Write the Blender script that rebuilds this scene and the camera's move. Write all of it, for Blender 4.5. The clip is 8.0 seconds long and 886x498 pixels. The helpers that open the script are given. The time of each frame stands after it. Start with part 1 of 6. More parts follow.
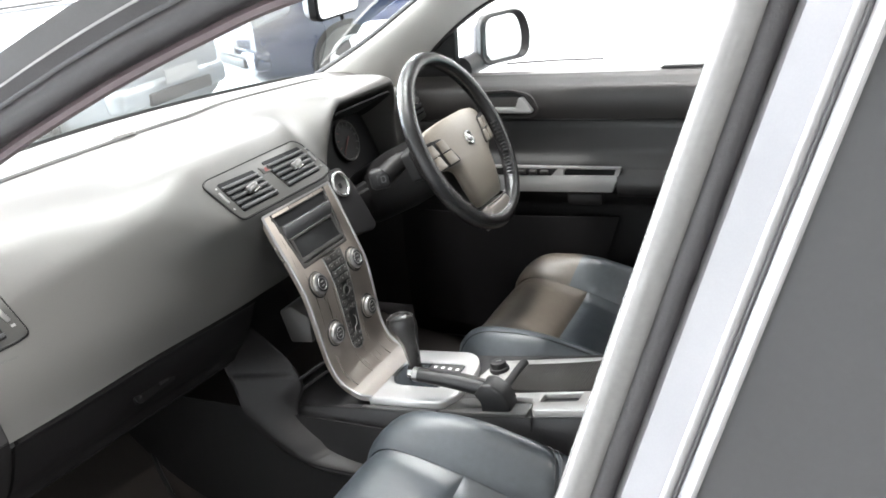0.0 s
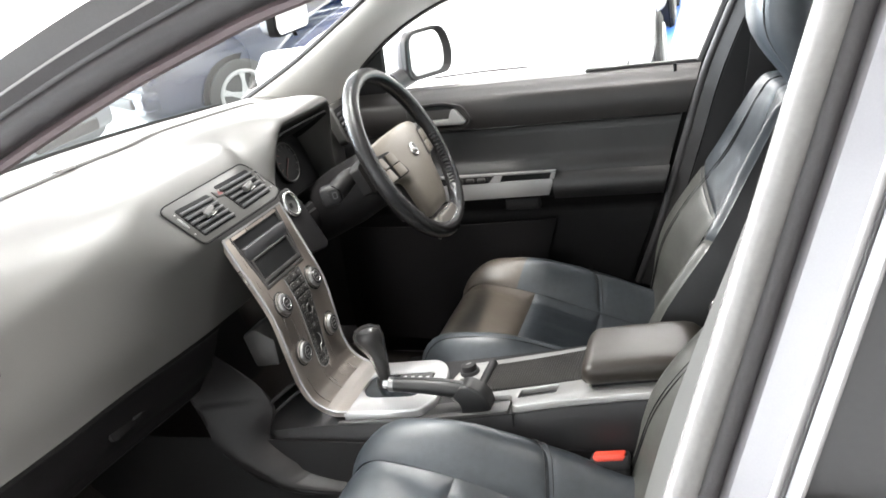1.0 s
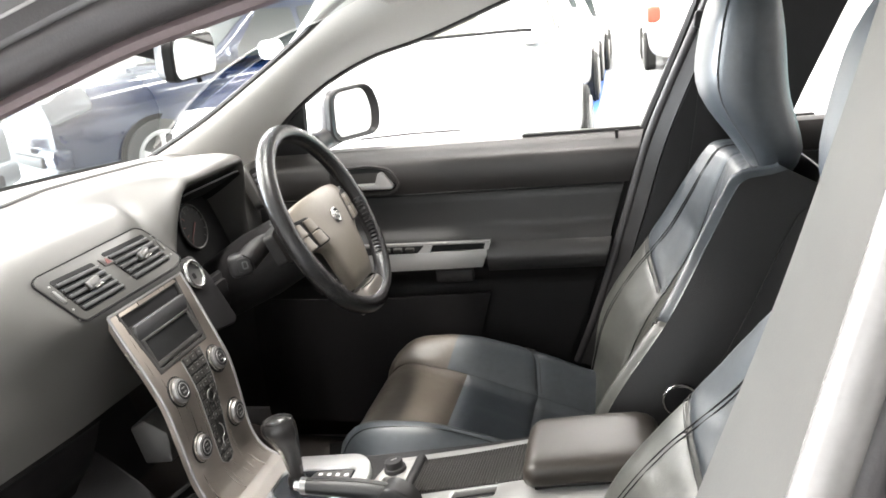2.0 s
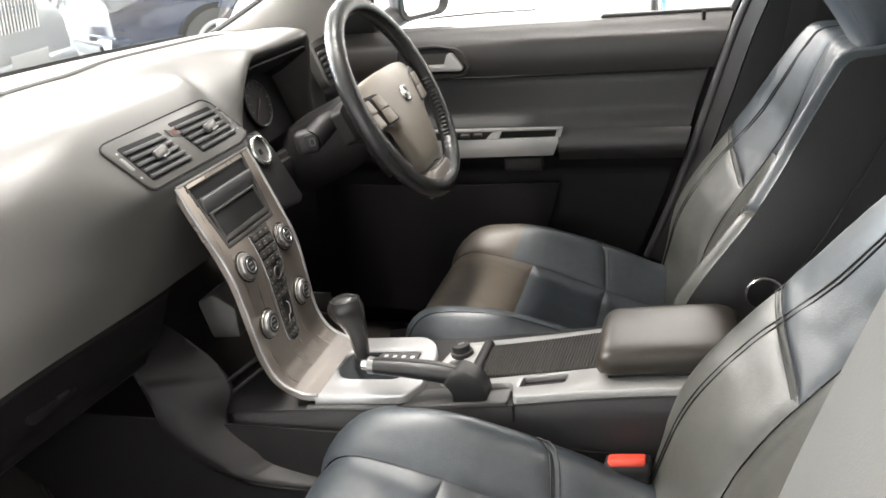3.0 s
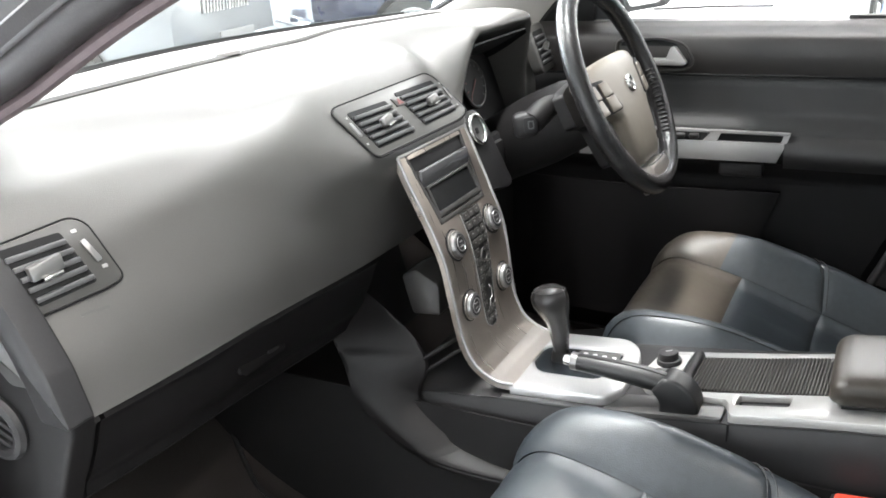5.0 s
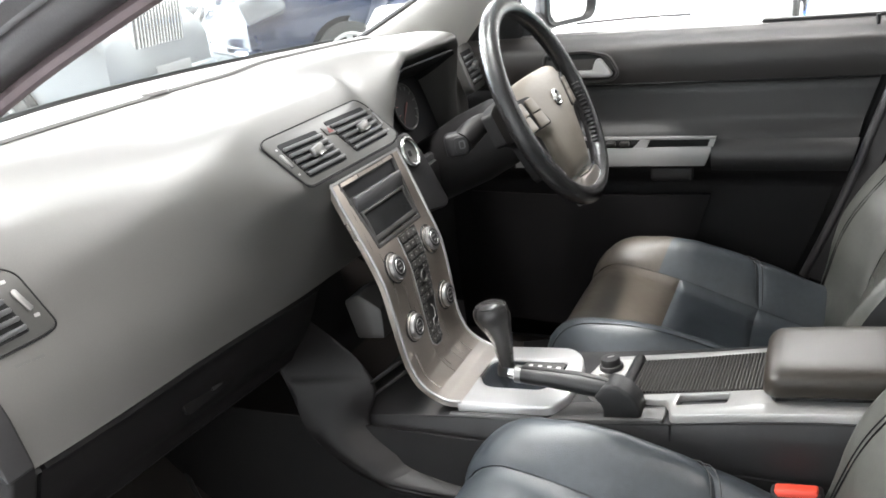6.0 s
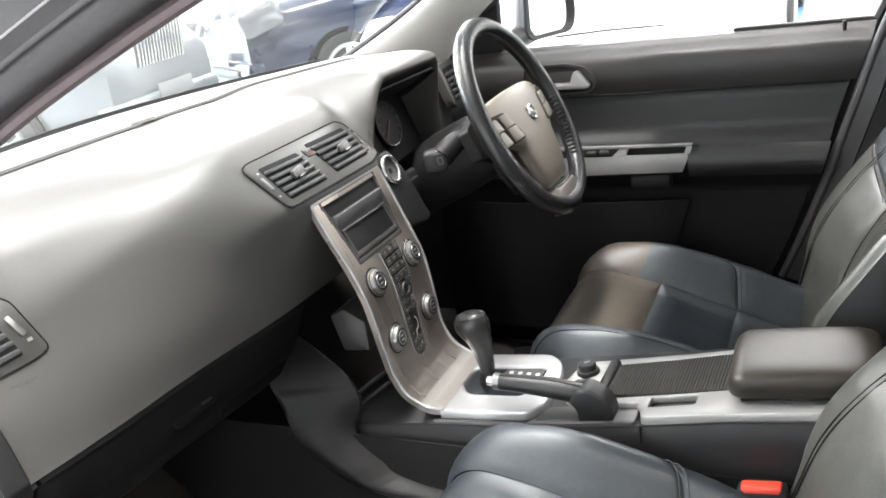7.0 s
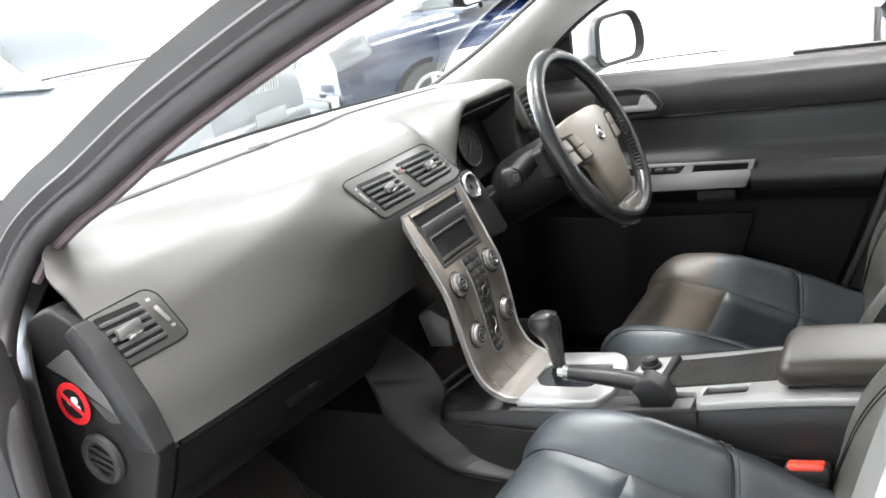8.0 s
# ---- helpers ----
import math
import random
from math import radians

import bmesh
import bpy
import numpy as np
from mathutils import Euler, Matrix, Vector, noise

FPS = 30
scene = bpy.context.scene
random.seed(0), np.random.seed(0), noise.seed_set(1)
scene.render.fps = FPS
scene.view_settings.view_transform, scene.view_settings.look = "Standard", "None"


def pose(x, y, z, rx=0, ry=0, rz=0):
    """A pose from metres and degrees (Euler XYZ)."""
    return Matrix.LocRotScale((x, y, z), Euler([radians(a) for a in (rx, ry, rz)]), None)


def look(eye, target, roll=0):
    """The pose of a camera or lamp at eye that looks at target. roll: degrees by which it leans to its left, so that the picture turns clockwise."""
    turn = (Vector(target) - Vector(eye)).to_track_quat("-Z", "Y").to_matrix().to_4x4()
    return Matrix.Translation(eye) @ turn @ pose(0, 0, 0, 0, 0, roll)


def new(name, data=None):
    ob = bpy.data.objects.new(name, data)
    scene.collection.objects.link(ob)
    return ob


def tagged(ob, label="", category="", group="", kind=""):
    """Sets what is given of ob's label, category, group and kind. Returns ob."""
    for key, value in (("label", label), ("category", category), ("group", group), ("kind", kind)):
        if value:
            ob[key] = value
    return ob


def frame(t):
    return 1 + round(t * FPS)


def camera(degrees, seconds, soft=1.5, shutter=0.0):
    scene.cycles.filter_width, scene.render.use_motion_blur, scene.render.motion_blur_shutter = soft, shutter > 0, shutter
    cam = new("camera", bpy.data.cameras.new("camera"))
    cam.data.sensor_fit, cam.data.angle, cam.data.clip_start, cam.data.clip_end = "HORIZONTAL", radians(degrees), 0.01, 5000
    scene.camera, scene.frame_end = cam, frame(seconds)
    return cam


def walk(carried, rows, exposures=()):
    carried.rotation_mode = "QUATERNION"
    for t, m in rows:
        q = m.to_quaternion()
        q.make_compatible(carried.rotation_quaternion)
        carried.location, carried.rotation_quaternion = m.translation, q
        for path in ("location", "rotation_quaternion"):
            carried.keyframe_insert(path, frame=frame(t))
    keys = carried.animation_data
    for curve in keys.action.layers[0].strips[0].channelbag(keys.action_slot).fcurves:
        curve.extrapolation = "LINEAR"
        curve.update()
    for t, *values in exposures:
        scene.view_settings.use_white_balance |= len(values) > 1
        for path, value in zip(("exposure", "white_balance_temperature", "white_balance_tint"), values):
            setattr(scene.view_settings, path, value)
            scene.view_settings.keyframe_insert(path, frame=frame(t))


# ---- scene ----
cam = camera(54.5, 8.0, soft=1.7)
PATH = [
    (0, (-0.103, -1.234, 1.391), (-0.933, 0.453, 0.708), -6.1),
    (0.5, (-0.166, -1.305, 1.378), (-0.882, 0.413, 0.646), -10.2),
    (1, (-0.206, -1.302, 1.377), (-0.81, 0.49, 0.726), -8.5),
    (1.5, (-0.237, -1.198, 1.337), (-0.717, 0.671, 0.808), -6.9),
    (1.7, (-0.244, -1.169, 1.345), (-0.673, 0.717, 0.836), -6.1),
    (2.8, (-0.288, -1.115, 1.304), (-0.792, 0.698, 0.626), -5.7),
    (3, (-0.3, -1.113, 1.296), (-0.85, 0.668, 0.569), -5.7),
    (3.5, (-0.33, -1.129, 1.265), (-0.989, 0.568, 0.437), -5.8),
    (4, (-0.353, -1.137, 1.243), (-1.137, 0.475, 0.356), -6.0),
    (4.5, (-0.383, -1.129, 1.245), (-1.252, 0.465, 0.406), -5.4),
    (5, (-0.393, -1.105, 1.268), (-1.279, 0.545, 0.568), -3.5),
    (5.2, (-0.396, -1.103, 1.271), (-1.255, 0.584, 0.624), -2.9),
    (6.5, (-0.331, -1.112, 1.286), (-1.124, 0.593, 0.605), -7.8),
    (7, (-0.302, -1.126, 1.3), (-1.118, 0.578, 0.644), -8.2),
    (7.5, (-0.263, -1.167, 1.302), (-1.134, 0.525, 0.687), -9.0),
    (8, (-0.218, -1.273, 1.319), (-1.21, 0.368, 0.751), -10.1),
]
EXPO = [(0.0, 0.18, 6500, 10), (0.5, 0.13, 6580, 10), (1.0, 0.15, 6650, 11), (1.5, 0.22, 6750, 12), (3.0, 0.12, 6950, 12), (3.6, 0.15, 6800, 14), (4.5, 0.33, 6550, 11), (5.0, 0.28, 6500, 10), (6.5, 0.13, 6600, 11), (8.0, 0.20, 6500, 10)]
walk(cam, [(t, look(eye, target, roll)) for t, eye, target, roll in PATH], EXPO)

# ---- world and lights ----
world = bpy.data.worlds.new("showroom_air")
world.use_nodes = True
world.node_tree.nodes["Background"].inputs["Color"].default_value = (0.92, 0.95, 1.0, 1)
world.node_tree.nodes["Background"].inputs["Strength"].default_value = 0.35
scene.world = world
LAMP_POWER = 228.0


def area_lamp(name, x, y, z, sx, sy, watts, color=(1, 0.975, 0.95)):
    data = bpy.data.lights.new(name, "AREA")
    data.shape, data.size, data.size_y, data.energy, data.color = "RECTANGLE", sx, sy, watts, color
    ob = new(name, data)
    ob.matrix_world = look((x, y, z), (x, y, 0))
    return ob


# ---- materials ----
def material(name, color, rough=0.5, metal=0.0, grain=0.0, grain_scale=300.0, bump=0.0, bump_scale=400.0, coat=0.0,
             spread=0.0, spec=0.5, cells=False, stretch=(1, 1, 1)):
    """A surface with colour variation at two scales, roughness variation and a fine relief."""
    m = bpy.data.materials.new(name)
    m.use_nodes = True
    nt = m.node_tree
    b = nt.nodes["Principled BSDF"]
    b.inputs["Metallic"].default_value = metal
    b.inputs["Specular IOR Level"].default_value = spec
    b.inputs["Coat Weight"].default_value = coat
    b.inputs["Coat Roughness"].default_value = 0.06
    tc = nt.nodes.new("ShaderNodeTexCoord")
    mp = nt.nodes.new("ShaderNodeMapping")
    mp.inputs["Scale"].default_value = stretch
    nt.links.new(tc.outputs["Object"], mp.inputs["Vector"])
    big = nt.nodes.new("ShaderNodeTexNoise")
    big.inputs["Scale"].default_value, big.inputs["Detail"].default_value = 7.0, 5.0
    nt.links.new(mp.outputs["Vector"], big.inputs["Vector"])
    fine = nt.nodes.new("ShaderNodeTexNoise")
    fine.inputs["Scale"].default_value, fine.inputs["Detail"].default_value = grain_scale, 3.0
    nt.links.new(mp.outputs["Vector"], fine.inputs["Vector"])
    mix = nt.nodes.new("ShaderNodeMix")
    mix.data_type = "RGBA"
    lo = [max(0.0, c * (1 - spread)) for c in color]
    hi = [min(1.0, c * (1 + spread)) for c in color]
    mix.inputs[6].default_value, mix.inputs[7].default_value = (*lo, 1), (*hi, 1)
    nt.links.new(big.outputs["Fac"], mix.inputs[0])
    mix2 = nt.nodes.new("ShaderNodeMix")
    mix2.data_type, mix2.blend_type = "RGBA", "OVERLAY"
    mix2.inputs[0].default_value = grain
    nt.links.new(mix.outputs[2], mix2.inputs[6])
    nt.links.new(fine.outputs["Fac"], mix2.inputs[7])
    nt.links.new(mix2.outputs[2], b.inputs["Base Color"])
    rr = nt.nodes.new("ShaderNodeMapRange")
    rr.inputs["To Min"].default_value, rr.inputs["To Max"].default_value = max(0.02, rough - 0.06), min(1.0, rough + 0.06)
    nt.links.new(big.outputs["Fac"], rr.inputs["Value"])
    nt.links.new(rr.outputs["Result"], b.inputs["Roughness"])
    if bump:
        if cells:
            relief = nt.nodes.new("ShaderNodeTexVoronoi")
            relief.inputs["Scale"].default_value = bump_scale
            out = relief.outputs["Distance"]
        else:
            relief = nt.nodes.new("ShaderNodeTexNoise")
            relief.inputs["Scale"].default_value, relief.inputs["Detail"].default_value = bump_scale, 4.0
            out = relief.outputs["Fac"]
        nt.links.new(mp.outputs["Vector"], relief.inputs["Vector"])
        bn = nt.nodes.new("ShaderNodeBump")
        bn.inputs["Strength"].default_value, bn.inputs["Distance"].default_value = bump, 0.001
        nt.links.new(out, bn.inputs["Height"])
        nt.links.new(bn.outputs["Normal"], b.inputs["Normal"])
    return m


def glass(name, tint=(1, 1, 1), rough=0.0):
    m = bpy.data.materials.new(name)
    m.use_nodes = True
    nt = m.node_tree
    nt.nodes.remove(nt.nodes["Principled BSDF"])
    tr, gl, mx, lw, pw, ad = (nt.nodes.new("ShaderNode" + n) for n in ("BsdfTransparent", "BsdfGlossy", "MixShader", "LayerWeight", "Math", "Math"))
    tr.inputs["Color"].default_value = (*tint, 1)
    gl.inputs["Roughness"].default_value = rough
    lw.inputs["Blend"].default_value = 0.5
    pw.operation, ad.operation = "POWER", "MULTIPLY_ADD"
    pw.inputs[1].default_value = 4.0
    ad.inputs[1].default_value, ad.inputs[2].default_value = 0.7, 0.05
    nt.links.new(lw.outputs["Facing"], pw.inputs[0])
    nt.links.new(pw.outputs["Value"], ad.inputs[0])
    nt.links.new(ad.outputs["Value"], mx.inputs["Fac"])
    nt.links.new(tr.outputs["BSDF"], mx.inputs[1])
    nt.links.new(gl.outputs["BSDF"], mx.inputs[2])
    nt.links.new(mx.outputs["Shader"], nt.nodes["Material Output"].inputs["Surface"])
    return m


def glow(name, color, strength):
    m = bpy.data.materials.new(name)
    m.use_nodes = True
    b = m.node_tree.nodes["Principled BSDF"]
    b.inputs["Base Color"].default_value = (*color, 1)
    b.inputs["Emission Color"].default_value = (*color, 1)
    b.inputs["Emission Strength"].default_value = strength
    return m


# Seat covering made nearly black; the sides' shade is painted in.
SHADESIDE = material("shaded_seat_side", (0.014, 0.014, 0.015), 0.5, spec=0.35, grain=0.2, bump=0.3, bump_scale=600, cells=True, spread=0.12)
LEATHER = material("charcoal_leather", (0.038, 0.045, 0.052), 0.37, spec=0.75, grain=0.25, grain_scale=90, bump=0.16, bump_scale=650, cells=True, spread=0.14)
STITCH = material("grey_thread", (0.06, 0.06, 0.062), 0.8, grain=0.3, spread=0.1)
DASH = material("dash_soft_plastic", (0.056, 0.054, 0.051), 0.45, grain=0.12, grain_scale=700, bump=0.25, bump_scale=900, spread=0.05, spec=0.75)
VENT = material("vent_dark_plastic", (0.066, 0.065, 0.064), 0.42, grain=0.1, spread=0.05)
MARK = material("moulded_mark_plastic", (0.066, 0.065, 0.064), 0.45, spread=0.05)
SLAT = material("vent_slat_plastic", (0.095, 0.095, 0.098), 0.38, spread=0.05)
BLACK = material("black_plastic", (0.0085, 0.0080, 0.0084), 0.52, spec=0.26, grain=0.15, bump=0.2, bump_scale=700, spread=0.1)
HOLE = material("deep_black", (0.008, 0.008, 0.0088), 0.6, spec=0.2)
DARK = material("dark_trim_plastic", (0.0195, 0.0190, 0.0200), 0.46, spec=0.35, grain=0.15, bump=0.2, bump_scale=800, spread=0.1)
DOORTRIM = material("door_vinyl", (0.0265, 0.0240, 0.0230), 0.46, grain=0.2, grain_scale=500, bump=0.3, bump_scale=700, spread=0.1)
# Darker tone than the upper pad, for the middle panel and armrest.
MIDVINYL = material("darker_door_vinyl", (0.0165, 0.0155, 0.0158), 0.44, grain=0.2, grain_scale=500, bump=0.3, bump_scale=700, spread=0.1)
CARPET = material("black_carpet", (0.024, 0.0195, 0.0175), 0.95, grain=0.5, grain_scale=500, bump=0.9, bump_scale=500, spread=0.35)
STRIP = material("door_strip_silver", (0.30, 0.295, 0.29), 0.4, metal=0.4, spread=0.04)
ALU = material("brushed_aluminium", (0.47, 0.42, 0.375), 0.29, metal=0.90, grain=0.15, grain_scale=160, spread=0.05, stretch=(1, 25, 1))
# Lighter copy of ALU that paints in the bright reflection at the bend.
ALULIT = material("lit_panel_foot", (0.53, 0.495, 0.465), 0.32, metal=0.75, grain=0.12, grain_scale=160, spread=0.04, stretch=(1, 25, 1))
KNOB = material("satin_knob_metal", (0.27, 0.266, 0.262), 0.30, metal=0.8, spread=0.05)
SILVER = material("silver_paint_plastic", (0.32, 0.315, 0.31), 0.36, metal=0.45, grain=0.06, spread=0.03)
CHROME = material("satin_chrome", (0.66, 0.65, 0.63), 0.22, metal=1.0, spread=0.03)
RUBBER = material("door_seal_rubber", (0.024, 0.0215, 0.0225), 0.42, grain=0.2, bump=0.2, bump_scale=500, spread=0.1)
PAINT = material("silver_car_paint", (0.19, 0.185, 0.192), 0.30, metal=0.65, grain=0.06, grain_scale=900, coat=0.8, spread=0.03)
# Light grey pillar trim, darkened in colour to hold its shade.
BTRIM = material("shaded_pillar_trim", (0.041, 0.040, 0.036), 0.55, grain=0.1, bump=0.15, bump_scale=700, spread=0.04)
PILLAR = material("light_grey_trim", (0.68, 0.66, 0.63), 0.6, grain=0.1, bump=0.15, bump_scale=700, spread=0.04)
FLANGE = material("pale_flange_paint", (0.20, 0.195, 0.195), 0.5, spread=0.05)
LEVER = material("lever_leather", (0.024, 0.023, 0.023), 0.27, grain=0.08, bump=0.08, bump_scale=700, spread=0.03)
GATE = material("gate_gloss_plastic", (0.016, 0.019, 0.023), 0.25, spread=0.05)
BEZEL = material("vent_surround_plastic", (0.050, 0.049, 0.046), 0.42, grain=0.1, spread=0.05)
# Same metal as the panel, painted brighter for light falling from above.
PLATE = material("lit_gear_plate", (0.60, 0.60, 0.605), 0.30, metal=0.60, grain=0.05, spread=0.03)
# Dark grey for the silver body paint here; its shade is in the colour.
CHANNEL = material("shaded_pillar_paint", (0.062, 0.060, 0.060), 0.5, grain=0.1, spread=0.06)
GREYSEAL = material("grey_seal_rubber", (0.055, 0.053, 0.055), 0.34, grain=0.1, spread=0.08)
PALESEAL = material("pale_grey_seal_rubber", (0.135, 0.13, 0.127), 0.22, grain=0.1, spread=0.06)
SATIN = material("satin_window_frame", (0.030, 0.0295, 0.030), 0.42, grain=0.1, spread=0.06)
MAUVE = material("mauve_pillar_edge", (0.115, 0.088, 0.092), 0.6, grain=0.15, spread=0.08)
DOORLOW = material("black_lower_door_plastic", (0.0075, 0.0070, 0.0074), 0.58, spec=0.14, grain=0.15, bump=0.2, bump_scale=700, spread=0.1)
BUTTON = material("wheel_button_plastic", (0.135, 0.118, 0.096), 0.35, spread=0.05)
HUB = material("wheel_hub_plastic", (0.125, 0.110, 0.089), 0.42, grain=0.15, bump=0.25, bump_scale=800, spread=0.06)
SPOKE = material("satin_spoke_metal", (0.20, 0.185, 0.17), 0.28, metal=0.6, spread=0.05)
RIM = material("wheel_rim_leather", (0.016, 0.0155, 0.016), 0.22, grain=0.2, bump=0.25, bump_scale=600, cells=True, spread=0.12)
REDDARK = material("dull_red_button", (0.12, 0.028, 0.026), 0.45, spread=0.06)
STICKRED = material("red_sticker_print", (0.58, 0.018, 0.022), 0.4, spread=0.05)
REDP = material("red_button", (0.75, 0.07, 0.04), 0.4, spread=0.06)
SCREEN = material("grey_screen", (0.014, 0.0145, 0.015), 0.16, spread=0.05)
MIRROR = material("mirror_glass", (0.9, 0.9, 0.9), 0.01, metal=1.0)
GLASS = glass("clear_glass", (0.93, 0.95, 0.94))
SCREENGLASS = glass("windscreen_glass", (0.56, 0.61, 0.61))
RADIO = material("radio_grey_plastic", (0.036, 0.0345, 0.033), 0.42, grain=0.1, spread=0.05)
KEYBED = material("key_bed_plastic", (0.010, 0.0097, 0.0094), 0.40, spread=0.05)
KEYCAP = material("key_cap_plastic", (0.044, 0.042, 0.040), 0.38, spread=0.05)
RAIL = material("console_rail_silver", (0.40, 0.395, 0.385), 0.34, metal=0.5, grain=0.06, spread=0.03)
SIDETRIM = material("console_side_plastic", (0.050, 0.049, 0.049), 0.40, grain=0.12, bump=0.15, bump_scale=800, spread=0.06)
CHEEK = material("console_cheek_plastic", (0.0085, 0.0077, 0.0080), 0.46, spec=0.25, grain=0.15, bump=0.2, bump_scale=700, spread=0.08)
GRIP = material("handbrake_leather", (0.0135, 0.0135, 0.014), 0.40, grain=0.2, bump=0.2, bump_scale=700, spread=0.08)
# Seat leather tinted olive: warm reflections on the lower backrests, put into the colour.
WARMBACK = material("warm_reflection_leather", (0.054, 0.055, 0.049), 0.37, spec=0.75, grain=0.25, grain_scale=90, bump=0.16, bump_scale=650, cells=True, spread=0.12)
# Brown tint paints warm light onto the front of the driver's cushion.
WARMLIT = material("warm_lit_leather", (0.072, 0.060, 0.048), 0.40, spec=0.6, grain=0.25, grain_scale=90, bump=0.16, bump_scale=650, cells=True, spread=0.10)
WHITE = material("white_letters", (0.75, 0.75, 0.75), 0.5)
TAMBOUR = material("tambour_slats", (0.036, 0.033, 0.030), 0.6, spread=0.08)
ARMREST = material("armrest_vinyl", (0.025, 0.0205, 0.016), 0.40, spec=0.4, grain=0.2, bump=0.25, bump_scale=700, spread=0.07)
CARWHITE = material("white_car_paint", (0.82, 0.82, 0.82), 0.25, coat=0.6, spread=0.02)
CARBLUE = material("dark_blue_car_paint", (0.002, 0.009, 0.036), 0.22, spec=0.4, coat=0.35, spread=0.05)
TYRE = material("tyre_rubber", (0.030, 0.030, 0.029), 0.8, grain=0.3, spread=0.15)
# Opaque beige paints the lit cabin and reflections into the white car's glass.
CARGLASS = material("beige_reflection_glass", (0.24, 0.235, 0.20), 0.12, spread=0.15)
SUVSILVER = material("grey_silver_car_paint", (0.20, 0.21, 0.22), 0.3, metal=0.4, coat=0.7, spread=0.06)
WINDOW = material("dark_window_glass", (0.03, 0.035, 0.035), 0.06, spread=0.05)
LAMPGLASS = material("headlamp_lens", (0.10, 0.105, 0.115), 0.12, metal=0.2, coat=1.0, spread=0.1)
WHITELAMP = material("pale_headlamp_lens", (0.75, 0.76, 0.78), 0.15, coat=0.8, spread=0.05)
AMBER = material("amber_lens", (0.85, 0.38, 0.10), 0.25, coat=0.5)
FLOORBLUE = material("blue_floor_paint", (0.05, 0.17, 0.55), 0.4, grain=0.15, grain_scale=60, spread=0.12)
FLOORWHITE = material("pale_floor_paint", (0.45, 0.46, 0.47), 0.35, grain=0.15, grain_scale=60, spread=0.10)
WALL = material("white_wall_paint", (0.82, 0.82, 0.80), 0.7, grain=0.05, bump=0.1, bump_scale=120, spread=0.03)
CEIL = material("ceiling_tile_paint", (0.50, 0.50, 0.50), 0.8, grain=0.1, spread=0.03)
TUBE = glow("lamp_tube", (1.0, 0.97, 0.93), 9.0)


# ---- mesh helpers ----
def part(name, bm, mat, parent=None, label="", sharp=38, kind=""):
    bmesh.ops.recalc_face_normals(bm, faces=bm.faces[:])
    for f in bm.faces:
        f.smooth = True
    lim = radians(sharp)
    for e in bm.edges:
        e.smooth = len(e.link_faces) == 2 and e.calc_face_angle(0.0) < lim
    me = bpy.data.meshes.new(name)
    bm.to_mesh(me)
    bm.free()
    me.materials.append(mat)
    ob = new(name, me)
    if parent:
        ob.parent = parent
    if label:
        ob["label"] = label
    if kind:
        ob["kind"] = kind
    return ob


def thing(name, label, category, group="", kind="", at=(0, 0, 0)):
    ob = new(name)
    ob.location = at
    ob.empty_display_size = 0.05
    return tagged(ob, label, category, group, kind)


def smooth(e0, e1, v):
    t = min(1.0, max(0.0, (v - e0) / (e1 - e0)))
    return t * t * (3 - 2 * t)


def lerp(a, b, t):
    return a + (b - a) * t


def table(points, v):
    """A smooth function through (v, value...) rows."""
    if v <= points[0][0]:
        return list(points[0][1:])
    for i in range(len(points) - 1):
        if v <= points[i + 1][0]:
            p0, p1, p2, p3 = points[max(i - 1, 0)], points[i], points[i + 1], points[min(i + 2, len(points) - 1)]
            t = (v - p1[0]) / (p2[0] - p1[0])
            out = []
            for k in range(1, len(p1)):
                h1 = (p2[k] - p0[k]) / (p2[0] - p0[0]) * (p2[0] - p1[0])
                h2 = (p3[k] - p1[k]) / (p3[0] - p1[0]) * (p2[0] - p1[0])
                out.append((2 * t**3 - 3 * t**2 + 1) * p1[k] + (t**3 - 2 * t**2 + t) * h1 + (-2 * t**3 + 3 * t**2) * p2[k] + (t**3 - t**2) * h2)
            return out
    return list(points[-1][1:])


def spline(points, n, closed=False):
    """n points along a smooth line through the given ones."""
    pts = [Vector(p) for p in points]
    m = len(pts)
    out = []
    count = n if closed else n - 1
    for i in range(n):
        s = i / count * (m if closed else m - 1)
        k = min(int(s), m - 1 if closed else m - 2)
        t = s - k
        g = (lambda j: pts[j % m]) if closed else (lambda j: pts[min(max(j, 0), m - 1)])
        a, b, c, d = g(k - 1), g(k), g(k + 1), g(k + 2)
        out.append(0.5 * ((2 * b) + (c - a) * t + (2 * a - 5 * b + 4 * c - d) * t * t + (3 * b - a - 3 * c + d) * t**3))
    return out


def grid(fn, nu, nv, bm=None, thick=0.0):
    """A sheet fn(u, v), u and v from 0 to 1."""
    bm = bm or bmesh.new()
    rows = [[bm.verts.new(fn(i / nu, j / nv)) for j in range(nv + 1)] for i in range(nu + 1)]
    faces = []
    for i in range(nu):
        for j in range(nv):
            faces.append(bm.faces.new((rows[i][j], rows[i + 1][j], rows[i + 1][j + 1], rows[i][j + 1])))
    if thick:
        bmesh.ops.recalc_face_normals(bm, faces=faces)
        bmesh.ops.solidify(bm, geom=faces, thickness=thick)
    return bm


